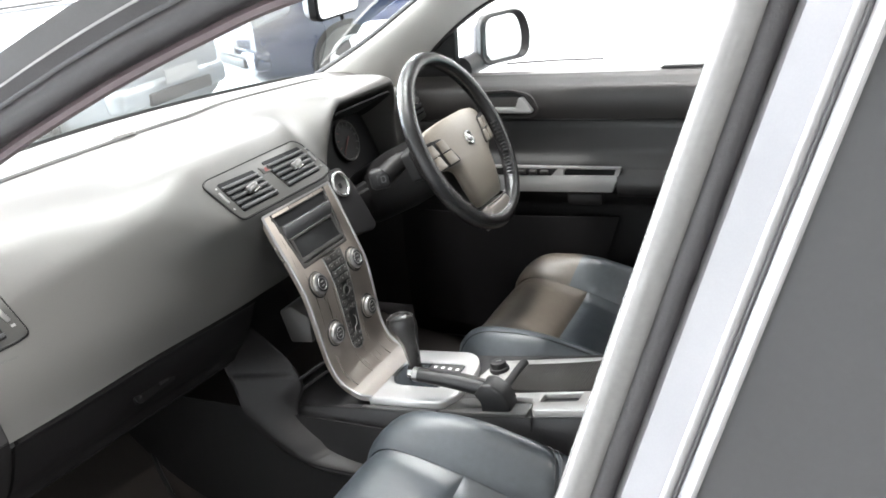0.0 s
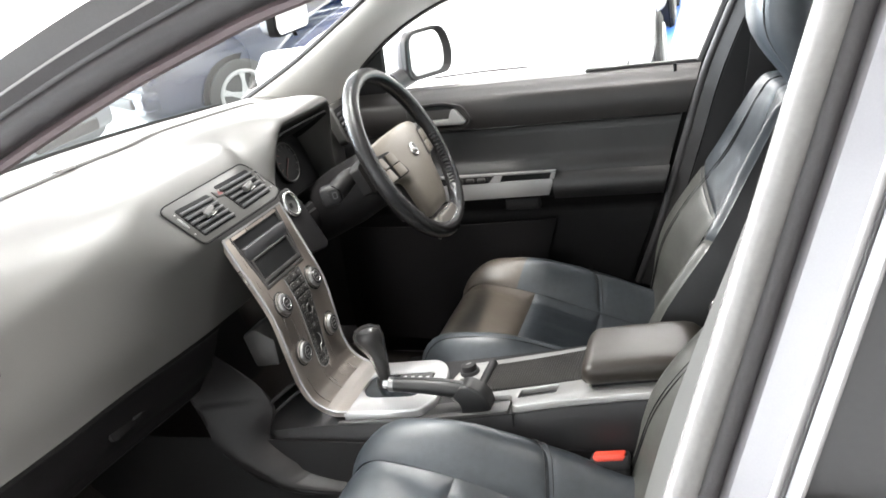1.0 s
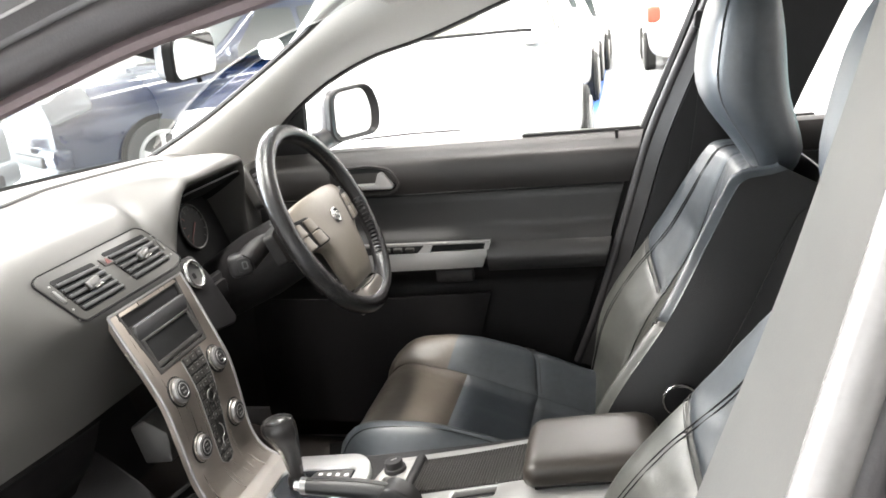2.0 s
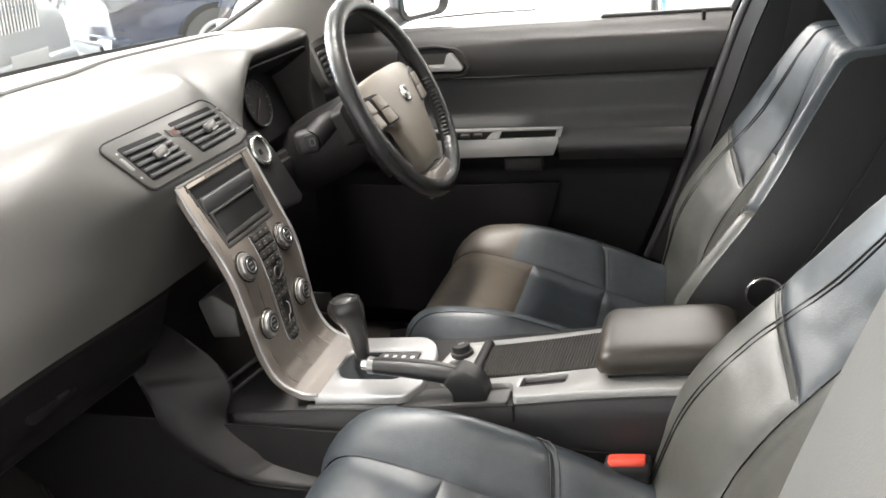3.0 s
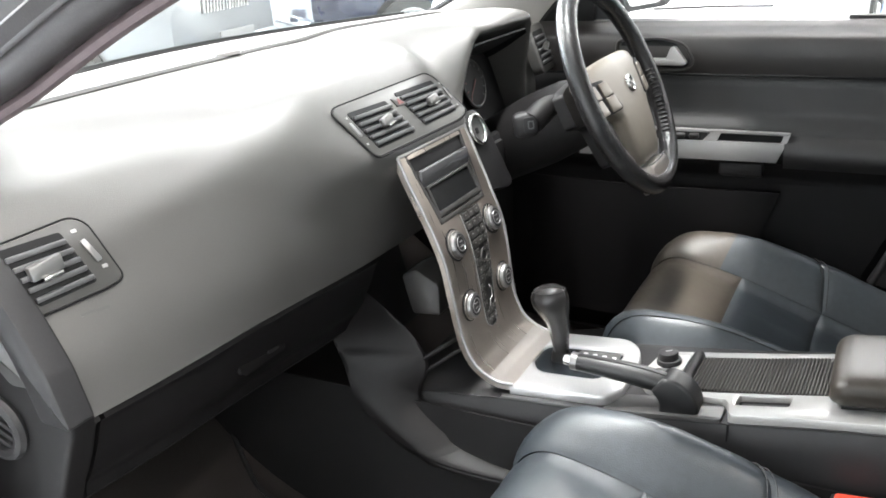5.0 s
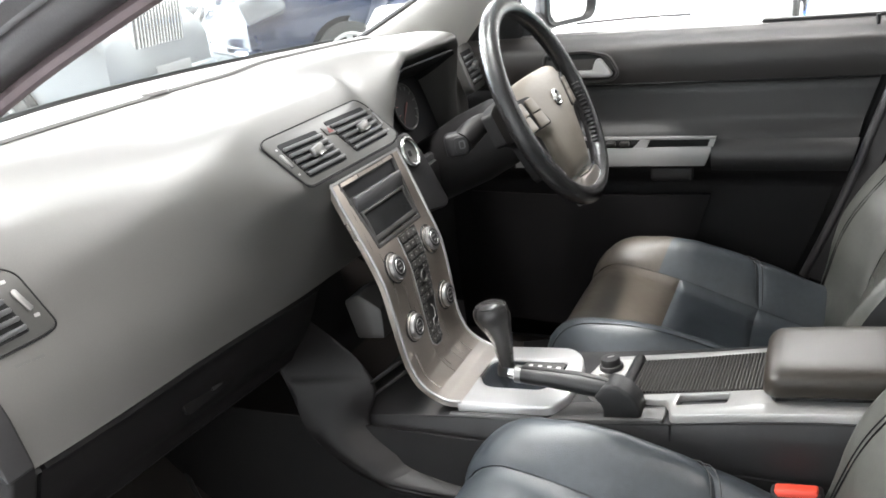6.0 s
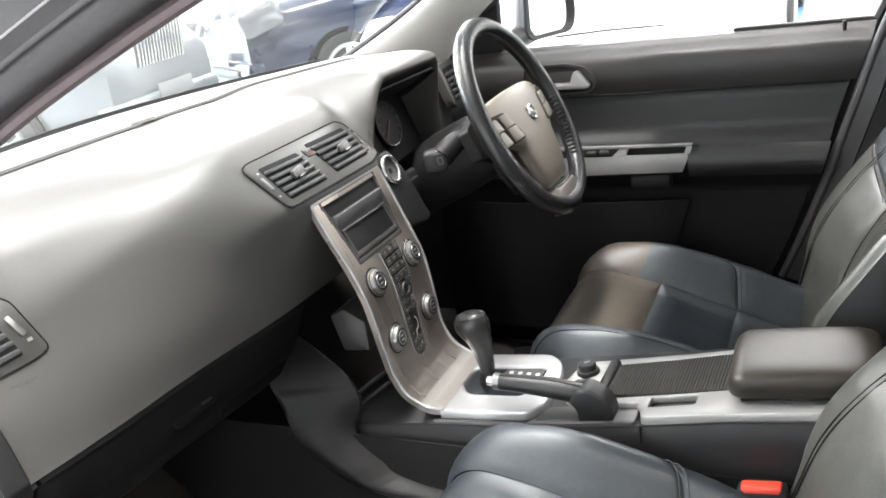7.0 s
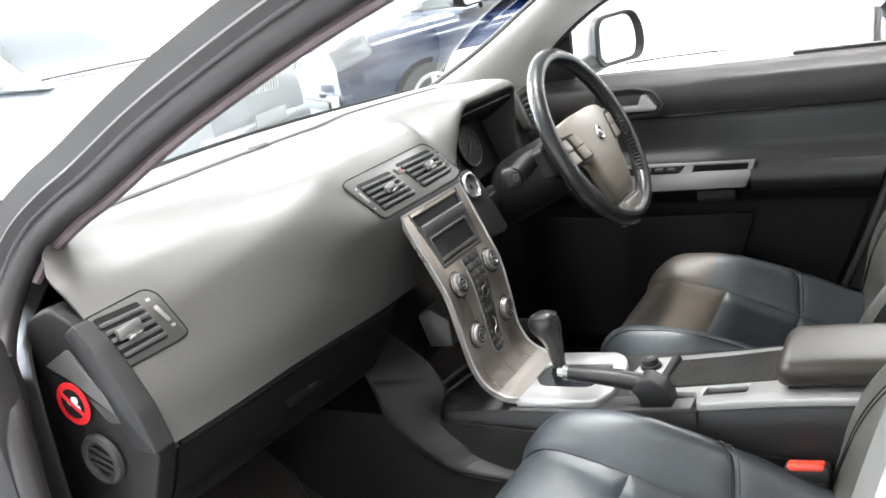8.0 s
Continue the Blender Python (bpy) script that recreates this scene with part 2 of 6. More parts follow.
def plate_sheet(fn, thick, nu, nv, side=1, gap=None):
    """A sheet fn(u, v) with its outer face on fn and its back behind it; cells for which gap(u, v) holds stay open."""
    bm = bmesh.new()
    e = 1e-3

    def back(u, v):
        a = fn(min(1, u + e), v) - fn(max(0, u - e), v)
        b = fn(u, min(1, v + e)) - fn(u, max(0, v - e))
        return fn(u, v) - side * thick * a.cross(b).normalized()

    cells = {(i, j) for i in range(nu) for j in range(nv) if not (gap and gap((i + 0.5) / nu, (j + 0.5) / nv))}
    knots = sorted({(i + a, j + b) for i, j in cells for a in (0, 1) for b in (0, 1)})
    top = {k: bm.verts.new(fn(k[0] / nu, k[1] / nv)) for k in knots}
    low = {k: bm.verts.new(back(k[0] / nu, k[1] / nv)) for k in knots}
    for i, j in sorted(cells):
        ring = ((i, j), (i + 1, j), (i + 1, j + 1), (i, j + 1))
        bm.faces.new([top[k] for k in ring])
        bm.faces.new([low[k] for k in reversed(ring)])
        for n, (di, dj) in enumerate(((0, -1), (1, 0), (0, 1), (-1, 0))):
            if (i + di, j + dj) not in cells:
                a, b = ring[n], ring[(n + 1) % 4]
                bm.faces.new((top[a], low[a], low[b], top[b]))
    return bm


def loft(rings, bm=None, caps=True):
    bm = bm or bmesh.new()
    vs = [[bm.verts.new(p) for p in r] for r in rings]
    n = len(rings[0])
    for a, b in zip(vs, vs[1:]):
        for i in range(n):
            bm.faces.new((a[i], a[(i + 1) % n], b[(i + 1) % n], b[i]))
    if caps:
        bm.faces.new(vs[0])
        bm.faces.new(vs[-1])
    return bm


def tube(points, r, seg=10, closed=False, bm=None, flat=1.0, up=(0, 0, 1)):
    """A round bar along points; r may be a list; flat squeezes it across up."""
    pts = [Vector(p) for p in points]
    n = len(pts)
    rings = []
    for i, p in enumerate(pts):
        a = pts[(i - 1) % n] if closed or i else p
        b = pts[(i + 1) % n] if closed or i < n - 1 else p
        d = (b - a).normalized()
        s = d.cross(Vector(up))
        s = s.normalized() if s.length > 1e-6 else Vector((1, 0, 0))
        w = s.cross(d)
        rad = r[i] if isinstance(r, (list, tuple)) else r
        rings.append([p + rad * (math.cos(2 * math.pi * k / seg) * s * flat + math.sin(2 * math.pi * k / seg) * w) for k in range(seg)])
    if closed:
        rings.append(rings[0])
        bm = bm or bmesh.new()
        vs = [[bm.verts.new(q) for q in ring] for ring in rings[:-1]]
        vs.append(vs[0])
        for a, b in zip(vs, vs[1:]):
            for k in range(seg):
                bm.faces.new((a[k], a[(k + 1) % seg], b[(k + 1) % seg], b[k]))
        return bm
    return loft(rings, bm)


def rbox(size, m=None, bevel=0.004, seg=2, bm=None):
    """A box with rounded edges, centred on the pose m."""
    own = bmesh.new()
    bmesh.ops.create_cube(own, size=1)
    bmesh.ops.scale(own, vec=size, verts=own.verts[:])
    if bevel:
        bmesh.ops.bevel(own, geom=own.edges[:], offset=bevel, segments=seg, affect="EDGES", profile=0.5)
    if m is not None:
        bmesh.ops.transform(own, matrix=m, verts=own.verts[:])
    return join(bm, own)


def join(bm, own):
    if bm is None:
        return own
    me = bpy.data.meshes.new("tmp")
    own.to_mesh(me)
    bm.from_mesh(me)
    bpy.data.meshes.remove(me)
    own.free()
    return bm


def rounded(points, r, seg=4):
    """A polygon with its corners rounded."""
    pts = [Vector((*p, 0)) for p in points]
    out = []
    for i, p in enumerate(pts):
        rad = r[i] if isinstance(r, (list, tuple)) else r
        a, b = (pts[i - 1] - p), (pts[(i + 1) % len(pts)] - p)
        k = min(rad, 0.48 * a.length, 0.48 * b.length)
        a, b = p + a.normalized() * k, p + b.normalized() * k
        for s in range(seg + 1):
            t = s / seg
            q = a.lerp(p, t).lerp(p.lerp(b, t), t)
            out.append((q.x, q.y))
    return out


def slab(outline, depth, m, bevel=0.0, holes=(), bm=None, bevel_seg=2):
    """An outline in x and y pushed from z = -depth to 0, with holes through it, at the pose m."""
    own = bmesh.new()
    if holes:
        edges = []
        for loop in (outline, *holes):
            vs = [own.verts.new((*p, 0)) for p in loop]
            edges += [own.edges.new((vs[i], vs[(i + 1) % len(vs)])) for i in range(len(vs))]
        bmesh.ops.triangle_fill(own, use_beauty=True, use_dissolve=False, edges=edges)
        kill = []
        for f in own.faces:
            c = f.calc_center_median()
            if any(inside(c.x, c.y, h) for h in holes):
                kill.append(f)
        bmesh.ops.delete(own, geom=kill, context="FACES_ONLY")
    else:
        own.faces.new([own.verts.new((*p, 0)) for p in outline])
    got = bmesh.ops.extrude_face_region(own, geom=own.faces[:])
    bmesh.ops.translate(own, vec=(0, 0, -depth), verts=[v for v in got["geom"] if isinstance(v, bmesh.types.BMVert)])
    bmesh.ops.recalc_face_normals(own, faces=own.faces[:])
    if bevel:
        own.edges.ensure_lookup_table()
        rim = [e for e in own.edges if all(abs(v.co.z) < 1e-7 for v in e.verts) and len(e.link_faces) == 2 and e.calc_face_angle(0) > 0.6]
        bmesh.ops.bevel(own, geom=rim, offset=bevel, segments=bevel_seg, affect="EDGES", profile=0.5)
    bmesh.ops.transform(own, matrix=m, verts=own.verts[:])
    return join(bm, own)


def inside(x, y, poly):
    c = False
    for i in range(len(poly)):
        (x0, y0), (x1, y1) = poly[i - 1], poly[i]
        if (y0 > y) != (y1 > y) and x < (x1 - x0) * (y - y0) / (y1 - y0) + x0:
            c = not c
    return c


def turned(o, right, up):
    """A pose with its x axis along right and its y axis near up; z comes out of the face."""
    r = Vector(right).normalized()
    n = r.cross(Vector(up)).normalized()
    u = n.cross(r)
    m = Matrix((r, u, n)).transposed().to_4x4()
    m.translation = o
    return m


def disc(r, depth, m, bevel=0.0, seg=28, bm=None):
    return slab([(r * math.cos(2 * math.pi * k / seg), r * math.sin(2 * math.pi * k / seg)) for k in range(seg)], depth, m, bevel, bm=bm)


def ringmesh(r, t, m, seg=36, tseg=10, bm=None):
    own = tube([(r * math.cos(2 * math.pi * k / seg), r * math.sin(2 * math.pi * k / seg), 0) for k in range(seg)], t, tseg, True)
    bmesh.ops.transform(own, matrix=m, verts=own.verts[:])
    return join(bm, own)


def rect(w, h, r=0.0, seg=4, cx=0.0, cy=0.0):
    p = [(cx - w / 2, cy - h / 2), (cx + w / 2, cy - h / 2), (cx + w / 2, cy + h / 2), (cx - w / 2, cy + h / 2)]
    return rounded(p, r, seg) if r else p


# ---- car body shell ----
def strip(rows, mat, name, parent, label="", thick=0.004, n=80, m=2):
    """A sheet between two smooth edges, each a list of points."""
    a, b = spline(rows[0], n + 1), spline(rows[1], n + 1)
    bm = grid(lambda u, v: a[round(u * n)].lerp(b[round(u * n)], v), n, m, thick=thick)
    return part(name, bm, mat, parent, label)


shell = thing("car_body", "silver car body shell with open passenger doorway and black seals", "car body")

# Passenger A-pillar, from the roof rail down to the scuttle: edge trim, bulb seal, bright flange, channel.
A_IN = [(-1.20, -0.700, 0.58), (-1.207, -0.695, 0.78), (-1.225, -0.680, 0.90), (-1.258, -0.652, 0.962), (-1.272, -0.620, 0.998), (-1.264, -0.590, 1.036), (-1.238, -0.570, 1.073), (-1.187, -0.557, 1.106), (-1.118, -0.552, 1.137), (-1.015, -0.541, 1.190), (-0.925, -0.532, 1.230), (-0.810, -0.521, 1.276), (-0.700, -0.510, 1.314),
        (-0.595, -0.505, 1.344), (-0.40, -0.51, 1.378), (-0.13, -0.53, 1.388)]


def offset_line(line, out, up, back=0.0):
    """The line moved outwards, and by up and back square to its own run."""
    d = math.hypot(up, back)
    pts = [Vector(p) for p in line]
    moved = []
    for i, p in enumerate(pts):
        run = pts[min(i + 1, len(pts) - 1)] - pts[max(i - 1, 0)]
        n = Vector((-run.z, 0, run.x)).normalized()
        moved.append(p + n * d - Vector((0, out, 0)))
    return moved


part("pillar_trim", tube(spline(offset_line(A_IN[5:], 0.0, 0.006, -0.002), 110), 0.008, 8, flat=1.3), MAUVE, shell, "mauve fabric edge of the pillar trim")
part("door_seal", tube(spline(offset_line(A_IN, 0.014, 0.026, -0.010), 110), 0.0175, 14), RUBBER, shell, "black rubber door seal")
part("seal_lip", tube(spline(offset_line(A_IN, 0.022, 0.043, -0.017), 110), 0.0065, 10), GREYSEAL, shell, "grey inner lip of the seal")
part("flange", tube(spline(offset_line(A_IN[3:], 0.032, 0.055, -0.022), 110), 0.0028, 8), FLANGE, shell, "thin bright pillar flange")
strip((offset_line(A_IN, 0.022, 0.040, -0.016), offset_line(A_IN, 0.032, 0.056, -0.022)), RUBBER, "seal_groove", shell, "dark groove beside the seal", 0.004)
strip((offset_line(A_IN, 0.031, 0.056, -0.023), offset_line(A_IN, 0.034, 0.080, -0.036)), CHANNEL, "door_channel", shell, "grey door channel", 0.006)
strip((offset_line(A_IN, 0.034, 0.081, -0.036), offset_line(A_IN, 0.022, 0.083, -0.036)), CHANNEL, "pillar_skin", shell, "silver painted pillar", 0.004)
strip((offset_line(A_IN[:7], -0.012, 0.0), offset_line(A_IN[:7], -0.012, 0.13)), BLACK, "post_backing", shell, "black inner face of the door post", 0.004)
strip((offset_line(A_IN[5:], -0.004, 0.010), offset_line(A_IN[5:], -0.03, 0.055, -0.05)), PILLAR, "pillar_lining", shell, "", 0.004)

strip((offset_line(A_IN[-4:], 0.034, 0.080, -0.036), offset_line(A_IN[-4:], 0.060, 0.175, -0.04)), CHANNEL, "roof_rail", shell, "grey roof rail above the doorway", 0.004)

# Passenger B-pillar, leaning back and inwards to the roof.
B_LINE = [(-0.360, -0.912, 0.60), (-0.318, -0.905, 0.80), (-0.262, -0.882, 1.00), (-0.202, -0.853, 1.19), (-0.152, -0.828, 1.345), (-0.132, -0.812, 1.405)]


def b_line(dx, dy):
    return [(x + dx, y + dy - 0.02, z) for x, y, z in B_LINE]


strip((b_line(0.010, 0.012), [(x + 0.011 + 0.020 * smooth(1.05, 1.25, z), y + 0.170, z) for x, y, z in B_LINE]), BTRIM, "pillar_lining", shell, "light grey inner pillar trim with its shade painted dark", 0.004)
part("door_seal", tube(spline(b_line(0.009, 0.0), 50), 0.0095, 14), PALESEAL, shell, "glossy grey rubber door seal")
part("seal_lip", tube(spline(b_line(0.0215, 0.0), 50), 0.0075, 10), RUBBER, shell, "grey lip of the seal")
strip((b_line(0.027, -0.002), b_line(0.031, -0.012)), PAINT, "pillar_skin", shell, "silver painted pillar", 0.004)
strip((b_line(0.031, -0.012), b_line(0.0530, -0.0232)), PAINT, "pillar_face", shell, "silver painted pillar face", 0.004)

# Roof, headliner and the far side's frame.
def roof_point(u, v, drop=0.0):
    x = lerp(-0.70, 1.45, u)
    y = lerp(-0.53, 0.60, v)
    z = 1.455 - 0.08 * abs(y) ** 2.4 * 1.2 - 0.10 * (max(0, -x - 0.25)) ** 1.6 - 0.12 * max(0, x - 0.7) ** 1.5
    return Vector((x, y, z - drop))


part("roof", grid(lambda u, v: roof_point(u, v), 24, 18, thick=0.006), PAINT, shell, "silver painted roof")
part("headliner", grid(lambda u, v: roof_point(u, v, 0.03), 24, 18, thick=0.004), PILLAR, shell, "light grey cloth headliner")

# Driver-side A-pillar lining.
AW = [(-1.31, 0.62, 1.09), (-1.15, 0.61, 1.168), (-1.012, 0.60, 1.248), (-0.893, 0.58, 1.32), (-0.80, 0.56, 1.378), (-0.68, 0.53, 1.435)]
AG = [(-1.13, 0.72, 1.035), (-1.045, 0.71, 1.13), (-0.93, 0.695, 1.215), (-0.80, 0.685, 1.275), (-0.65, 0.665, 1.312), (-0.47, 0.635, 1.37)]
a_mid = [((p[0] + q[0]) / 2 + 0.012, (p[1] + q[1]) / 2 - 0.030, (p[2] + q[2]) / 2 + 0.004) for p, q in zip(AW, AG)]
a0, a1, a2 = spline(AW, 31), spline(a_mid, 31), spline(AG, 31)


def pillar_far(u, v):
    i = round(u * 30)
    return a0[i] * (1 - v) ** 2 + 2 * v * (1 - v) * (2 * a1[i] - 0.5 * (a0[i] + a2[i])) + a2[i] * v * v


part("pillar_lining", grid(pillar_far, 30, 10, thick=0.01), PILLAR, shell, "light grey moulded pillar trim")
part("screen_edge", tube([p + Vector((-0.012, 0.004, 0)) for p in a0], 0.008, 8), BLACK, shell, "black windscreen edge")
part("window_seal", tube([p + Vector((0.004, 0.006, -0.008)) for p in a2], 0.009, 8), RUBBER, shell, "black window seal")
part("quarter_panel", slab([(-1.14, 1.03), (-0.975, 1.04), (-0.968, 1.195), (-1.045, 1.125)], 0.02, turned((0, 0.715, 0), (1, 0, 0), (0, 0, 1)), 0.003), BLACK, shell, "black mirror triangle panel")
# Driver-side B-pillar, dark trim seen behind the seat.
BD = [(-0.385, 0.665, 0.56), (-0.325, 0.66, 0.71), (-0.262, 0.66, 0.90), (-0.205, 0.66, 1.07), (-0.10, 0.64, 1.30), (-0.06, 0.60, 1.40)]
part("door_seal", tube(spline(BD, 40), 0.011, 10), RUBBER, shell, "black rubber door seal")
strip((BD, [(x + 0.035, y - 0.03, z) for x, y, z in BD]), BLACK, "pillar_edge", shell, "dark pillar trim edge", 0.004)
strip(([(x + 0.035, y - 0.03, z) for x, y, z in BD], [(x + 0.26, y - 0.01, z) for x, y, z in BD]), DARK, "pillar_cover", shell, "dark pillar trim", 0.004)
part("window_frame", tube(spline([(x - 0.014, y + 0.02, z) for x, y, z in BD[3:]], 20), 0.012, 8), BLACK, shell, "black window frame")
# Floor pan, sills and firewall that close the cabin.
part("floor_pan", grid(lambda u, v: Vector((lerp(-1.75, 1.3, u), lerp(-0.72, 0.72, v), 0.30)), 4, 4, thick=0.02), DARK, shell)
part("firewall", rbox((0.03, 1.50, 0.58), pose(-1.62, 0, 0.59), 0.0), BLACK, shell)
part("cowl_panel", grid(lambda u, v: Vector((lerp(-1.62, -1.512 + 0.5 * lerp(-0.62, 0.66, u) ** 2, v), lerp(-0.62, 0.66, u), lerp(0.86, 1.078, v))), 20, 3, thick=0.004), BLACK, shell)
part("rear_bulkhead", rbox((0.03, 1.44, 0.80), pose(1.25, 0, 0.70), 0.0), DARK, shell)
part("kick_panel", rbox((0.62, 0.03, 0.60), pose(-1.38, 0.735, 0.58), 0.01), BLACK, shell, "black kick panel")
part("kick_panel", rbox((0.42, 0.03, 0.62), pose(-1.46, -0.675, 0.66), 0.01), BLACK, shell, "black kick panel")
part("lower_pillar", rbox((0.60, 0.02, 0.78), pose(-0.18, 0.735, 0.68), 0.005), BLACK, shell, "black lower pillar")
part("side_sill", rbox((3.2, 0.10, 0.30), pose(-0.2, -0.72, 0.28), 0.02), PAINT, shell, "silver painted sill")
part("side_sill", rbox((3.2, 0.10, 0.30), pose(-0.2, 0.76, 0.28), 0.02), PAINT, shell, "silver painted sill")
part("scuttle", grid(lambda u, v: Vector((lerp(-1.80, -1.32, u) + 0.5 * lerp(-0.7, 0.7, v) ** 2 - 0.18, lerp(-0.7, 0.7, v), 0.93 - 0.06 * (1 - u))), 4, 16, thick=0.01), BLACK, shell, "black scuttle under the windscreen")
part("bonnet", grid(lambda u, v: Vector((lerp(-2.75, -1.68, u) + 0.5 * lerp(-0.72, 0.72, v) ** 2 - 0.1, lerp(-0.74, 0.74, v), lerp(0.62, 0.87, u ** 0.6) - 0.10 * abs(lerp(-0.8, 0.8, v)) ** 2)), 14, 16, thick=0.01), PAINT, shell, "silver painted bonnet")
part("front_wing", rbox((1.15, 0.08, 0.55), pose(-2.0, -0.80, 0.50), 0.03), PAINT, shell, "silver painted wing")
part("front_wing", rbox((1.15, 0.08, 0.55), pose(-2.0, 0.80, 0.50), 0.03), PAINT, shell, "silver painted wing")
part("cowl_side", rbox((0.30, 0.06, 0.62), pose(-1.39, -0.70, 0.70), 0.02), DARK, shell, "dark front doorway post")
bm = tube([(-1.20 + 0.0 * k, -0.735 - 0.006 * k, 0.755 - 0.0015 * k) for k in range(17)], [0.024 if k % 2 else 0.018 for k in range(17)], 14, up=(1, 0, 0))
part("wiring_bellows", bm, RUBBER, shell, "ribbed black rubber wiring sleeve")

# Windscreen.
screen = thing("windscreen", "clear laminated car windscreen", "windscreen", kind="structure")


def screen_point(u, v):
    y = lerp(-0.555, 0.60, u)
    lo = Vector((-1.53 + 0.5 * y * y, y, 1.075))
    hi = Vector((-0.64 + 0.05 * y * y, y * 0.93, 1.435 - 0.02 * y * y))
    return lo.lerp(hi, v) + Vector((-0.02, 0, 0.03)) * math.sin(math.pi * v)


pane = part("pane", grid(screen_point, 20, 12), SCREENGLASS, screen)
pane.visible_shadow = False

# ---- passenger rear door ----
rear = thing("rear_door", "closed silver rear passenger door with dark window", "car door")
part("pillar_bead", tube(spline(b_line(0.0505, -0.0218), 40), 0.0026, 10), FLANGE, shell, "rounded silver pillar edge")
part("gap_seal", tube(spline(b_line(0.0540, -0.0230), 40), 0.0012, 8), GREYSEAL, shell, "black gap between pillar and door")
RD = b_line(0.055, -0.024)
strip((RD, b_line(0.060, -0.030)), GREYSEAL, "frame_edge", rear, "thin grey door frame edge", 0.004)
part("frame_bead", tube(spline(b_line(0.0605, -0.0305), 40), 0.0017, 8), FLANGE, rear, "thin silver bead along the frame")
above = [(-0.237, -0.8695, 1.085)] + B_LINE[3:]
strip(([(x + 0.061, y - 0.048, z) for x, y, z in above], [(x + 0.205, y - 0.054, z) for x, y, z in above]), SATIN, "window_frame", rear, "satin grey-black rear window frame", 0.006)
up3 = above
g0 = [(x + 0.202, y - 0.028, z) for x, y, z in up3]
g1 = [(x + 0.80, y - 0.026, z) for x, y, z in up3]
strip((g0, g1), WINDOW, "window_pane", rear, "dark tinted window pane", 0.004)
part("waist_trim", rbox((0.80, 0.016, 0.015), pose(0.229, -0.926, 1.0935), 0.005, 3), PAINT, rear, "satin silver waist moulding")


def rear_skin(u, v):
    z = lerp(1.084, 0.30, v)
    x = table([(0.30, -0.36), (0.60, -0.298), (0.80, -0.256), (1.00, -0.200), (1.084, -0.176)], z)[0]
    return Vector((lerp(x, 0.66, u), -0.921 - 0.045 * math.sin(math.pi * 0.62 * v), z))


part("door_skin", grid(rear_skin, 10, 16, thick=0.006), PAINT, rear, "silver painted door skin")

# ---- driver's door ----
door = thing("driver_door", "closed dark grey driver's door trim with silver armrest strip", "car door")


def door_rear(z):
    return table([(0.40, -0.46), (0.57, -0.388), (0.70, -0.335), (0.90, -0.277), (1.045, -0.228), (1.10, -0.208)], z)[0]


def door_panel(z0, z1, depth, n=24, m=10, x0=-1.16, mat=DOORTRIM, name="door_card", label="", gap=0.0):
    """A moulded sheet of the door card; depth(v, x) gives y."""
    bm = grid(lambda u, v: Vector((lerp(x0, door_rear(lerp(z0, z1, v)) - gap, u), depth(v, lerp(x0, door_rear(lerp(z0, z1, v)) - gap, u)), lerp(z0, z1, v))), n, m, thick=0.004)
    return part(name, bm, mat, door, label)


door_panel(0.964, 1.062, lambda v, x: 0.668 - 0.010 * math.sin(math.pi * min(1, v * 1.15)) + 0.045 * smooth(0.72, 1.0, v), 24, 16, name="upper_pad", label="soft dark grey upper door pad")
door_panel(1.062, 1.064, lambda v, x: 0.713 + 0.035 * v, 6, 2, name="window_sill_trim", mat=DOORTRIM, label="grey window sill trim")
door_panel(0.845, 0.960, lambda v, x: 0.688 - 0.020 * (1 - smooth(0.0, 0.35, v)) + 0.006 * smooth(0.85, 1, v), 24, 14, gap=0.008, mat=MIDVINYL, name="middle_panel", label="dark vinyl middle door panel")
part("pad_seam", tube([(lerp(-1.15, -0.270, k / 20), 0.670, 0.9615) for k in range(21)], 0.0026, 6), HOLE, door, "dark seam under the upper door pad")
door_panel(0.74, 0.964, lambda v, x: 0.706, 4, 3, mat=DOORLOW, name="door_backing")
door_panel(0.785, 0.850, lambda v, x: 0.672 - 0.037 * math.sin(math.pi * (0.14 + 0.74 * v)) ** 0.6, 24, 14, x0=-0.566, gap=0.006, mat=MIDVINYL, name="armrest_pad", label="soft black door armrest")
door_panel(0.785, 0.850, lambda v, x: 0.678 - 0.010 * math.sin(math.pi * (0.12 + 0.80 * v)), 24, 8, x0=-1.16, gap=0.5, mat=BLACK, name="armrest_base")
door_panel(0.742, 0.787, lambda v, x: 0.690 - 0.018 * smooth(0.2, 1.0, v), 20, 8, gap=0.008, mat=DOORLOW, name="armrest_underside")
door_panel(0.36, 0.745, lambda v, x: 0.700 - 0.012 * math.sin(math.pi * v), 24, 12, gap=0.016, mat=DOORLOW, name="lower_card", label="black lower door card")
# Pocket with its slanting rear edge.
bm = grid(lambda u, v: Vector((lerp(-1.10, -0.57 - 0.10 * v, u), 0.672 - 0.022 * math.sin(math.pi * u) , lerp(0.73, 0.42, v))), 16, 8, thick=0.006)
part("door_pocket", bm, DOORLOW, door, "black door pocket")
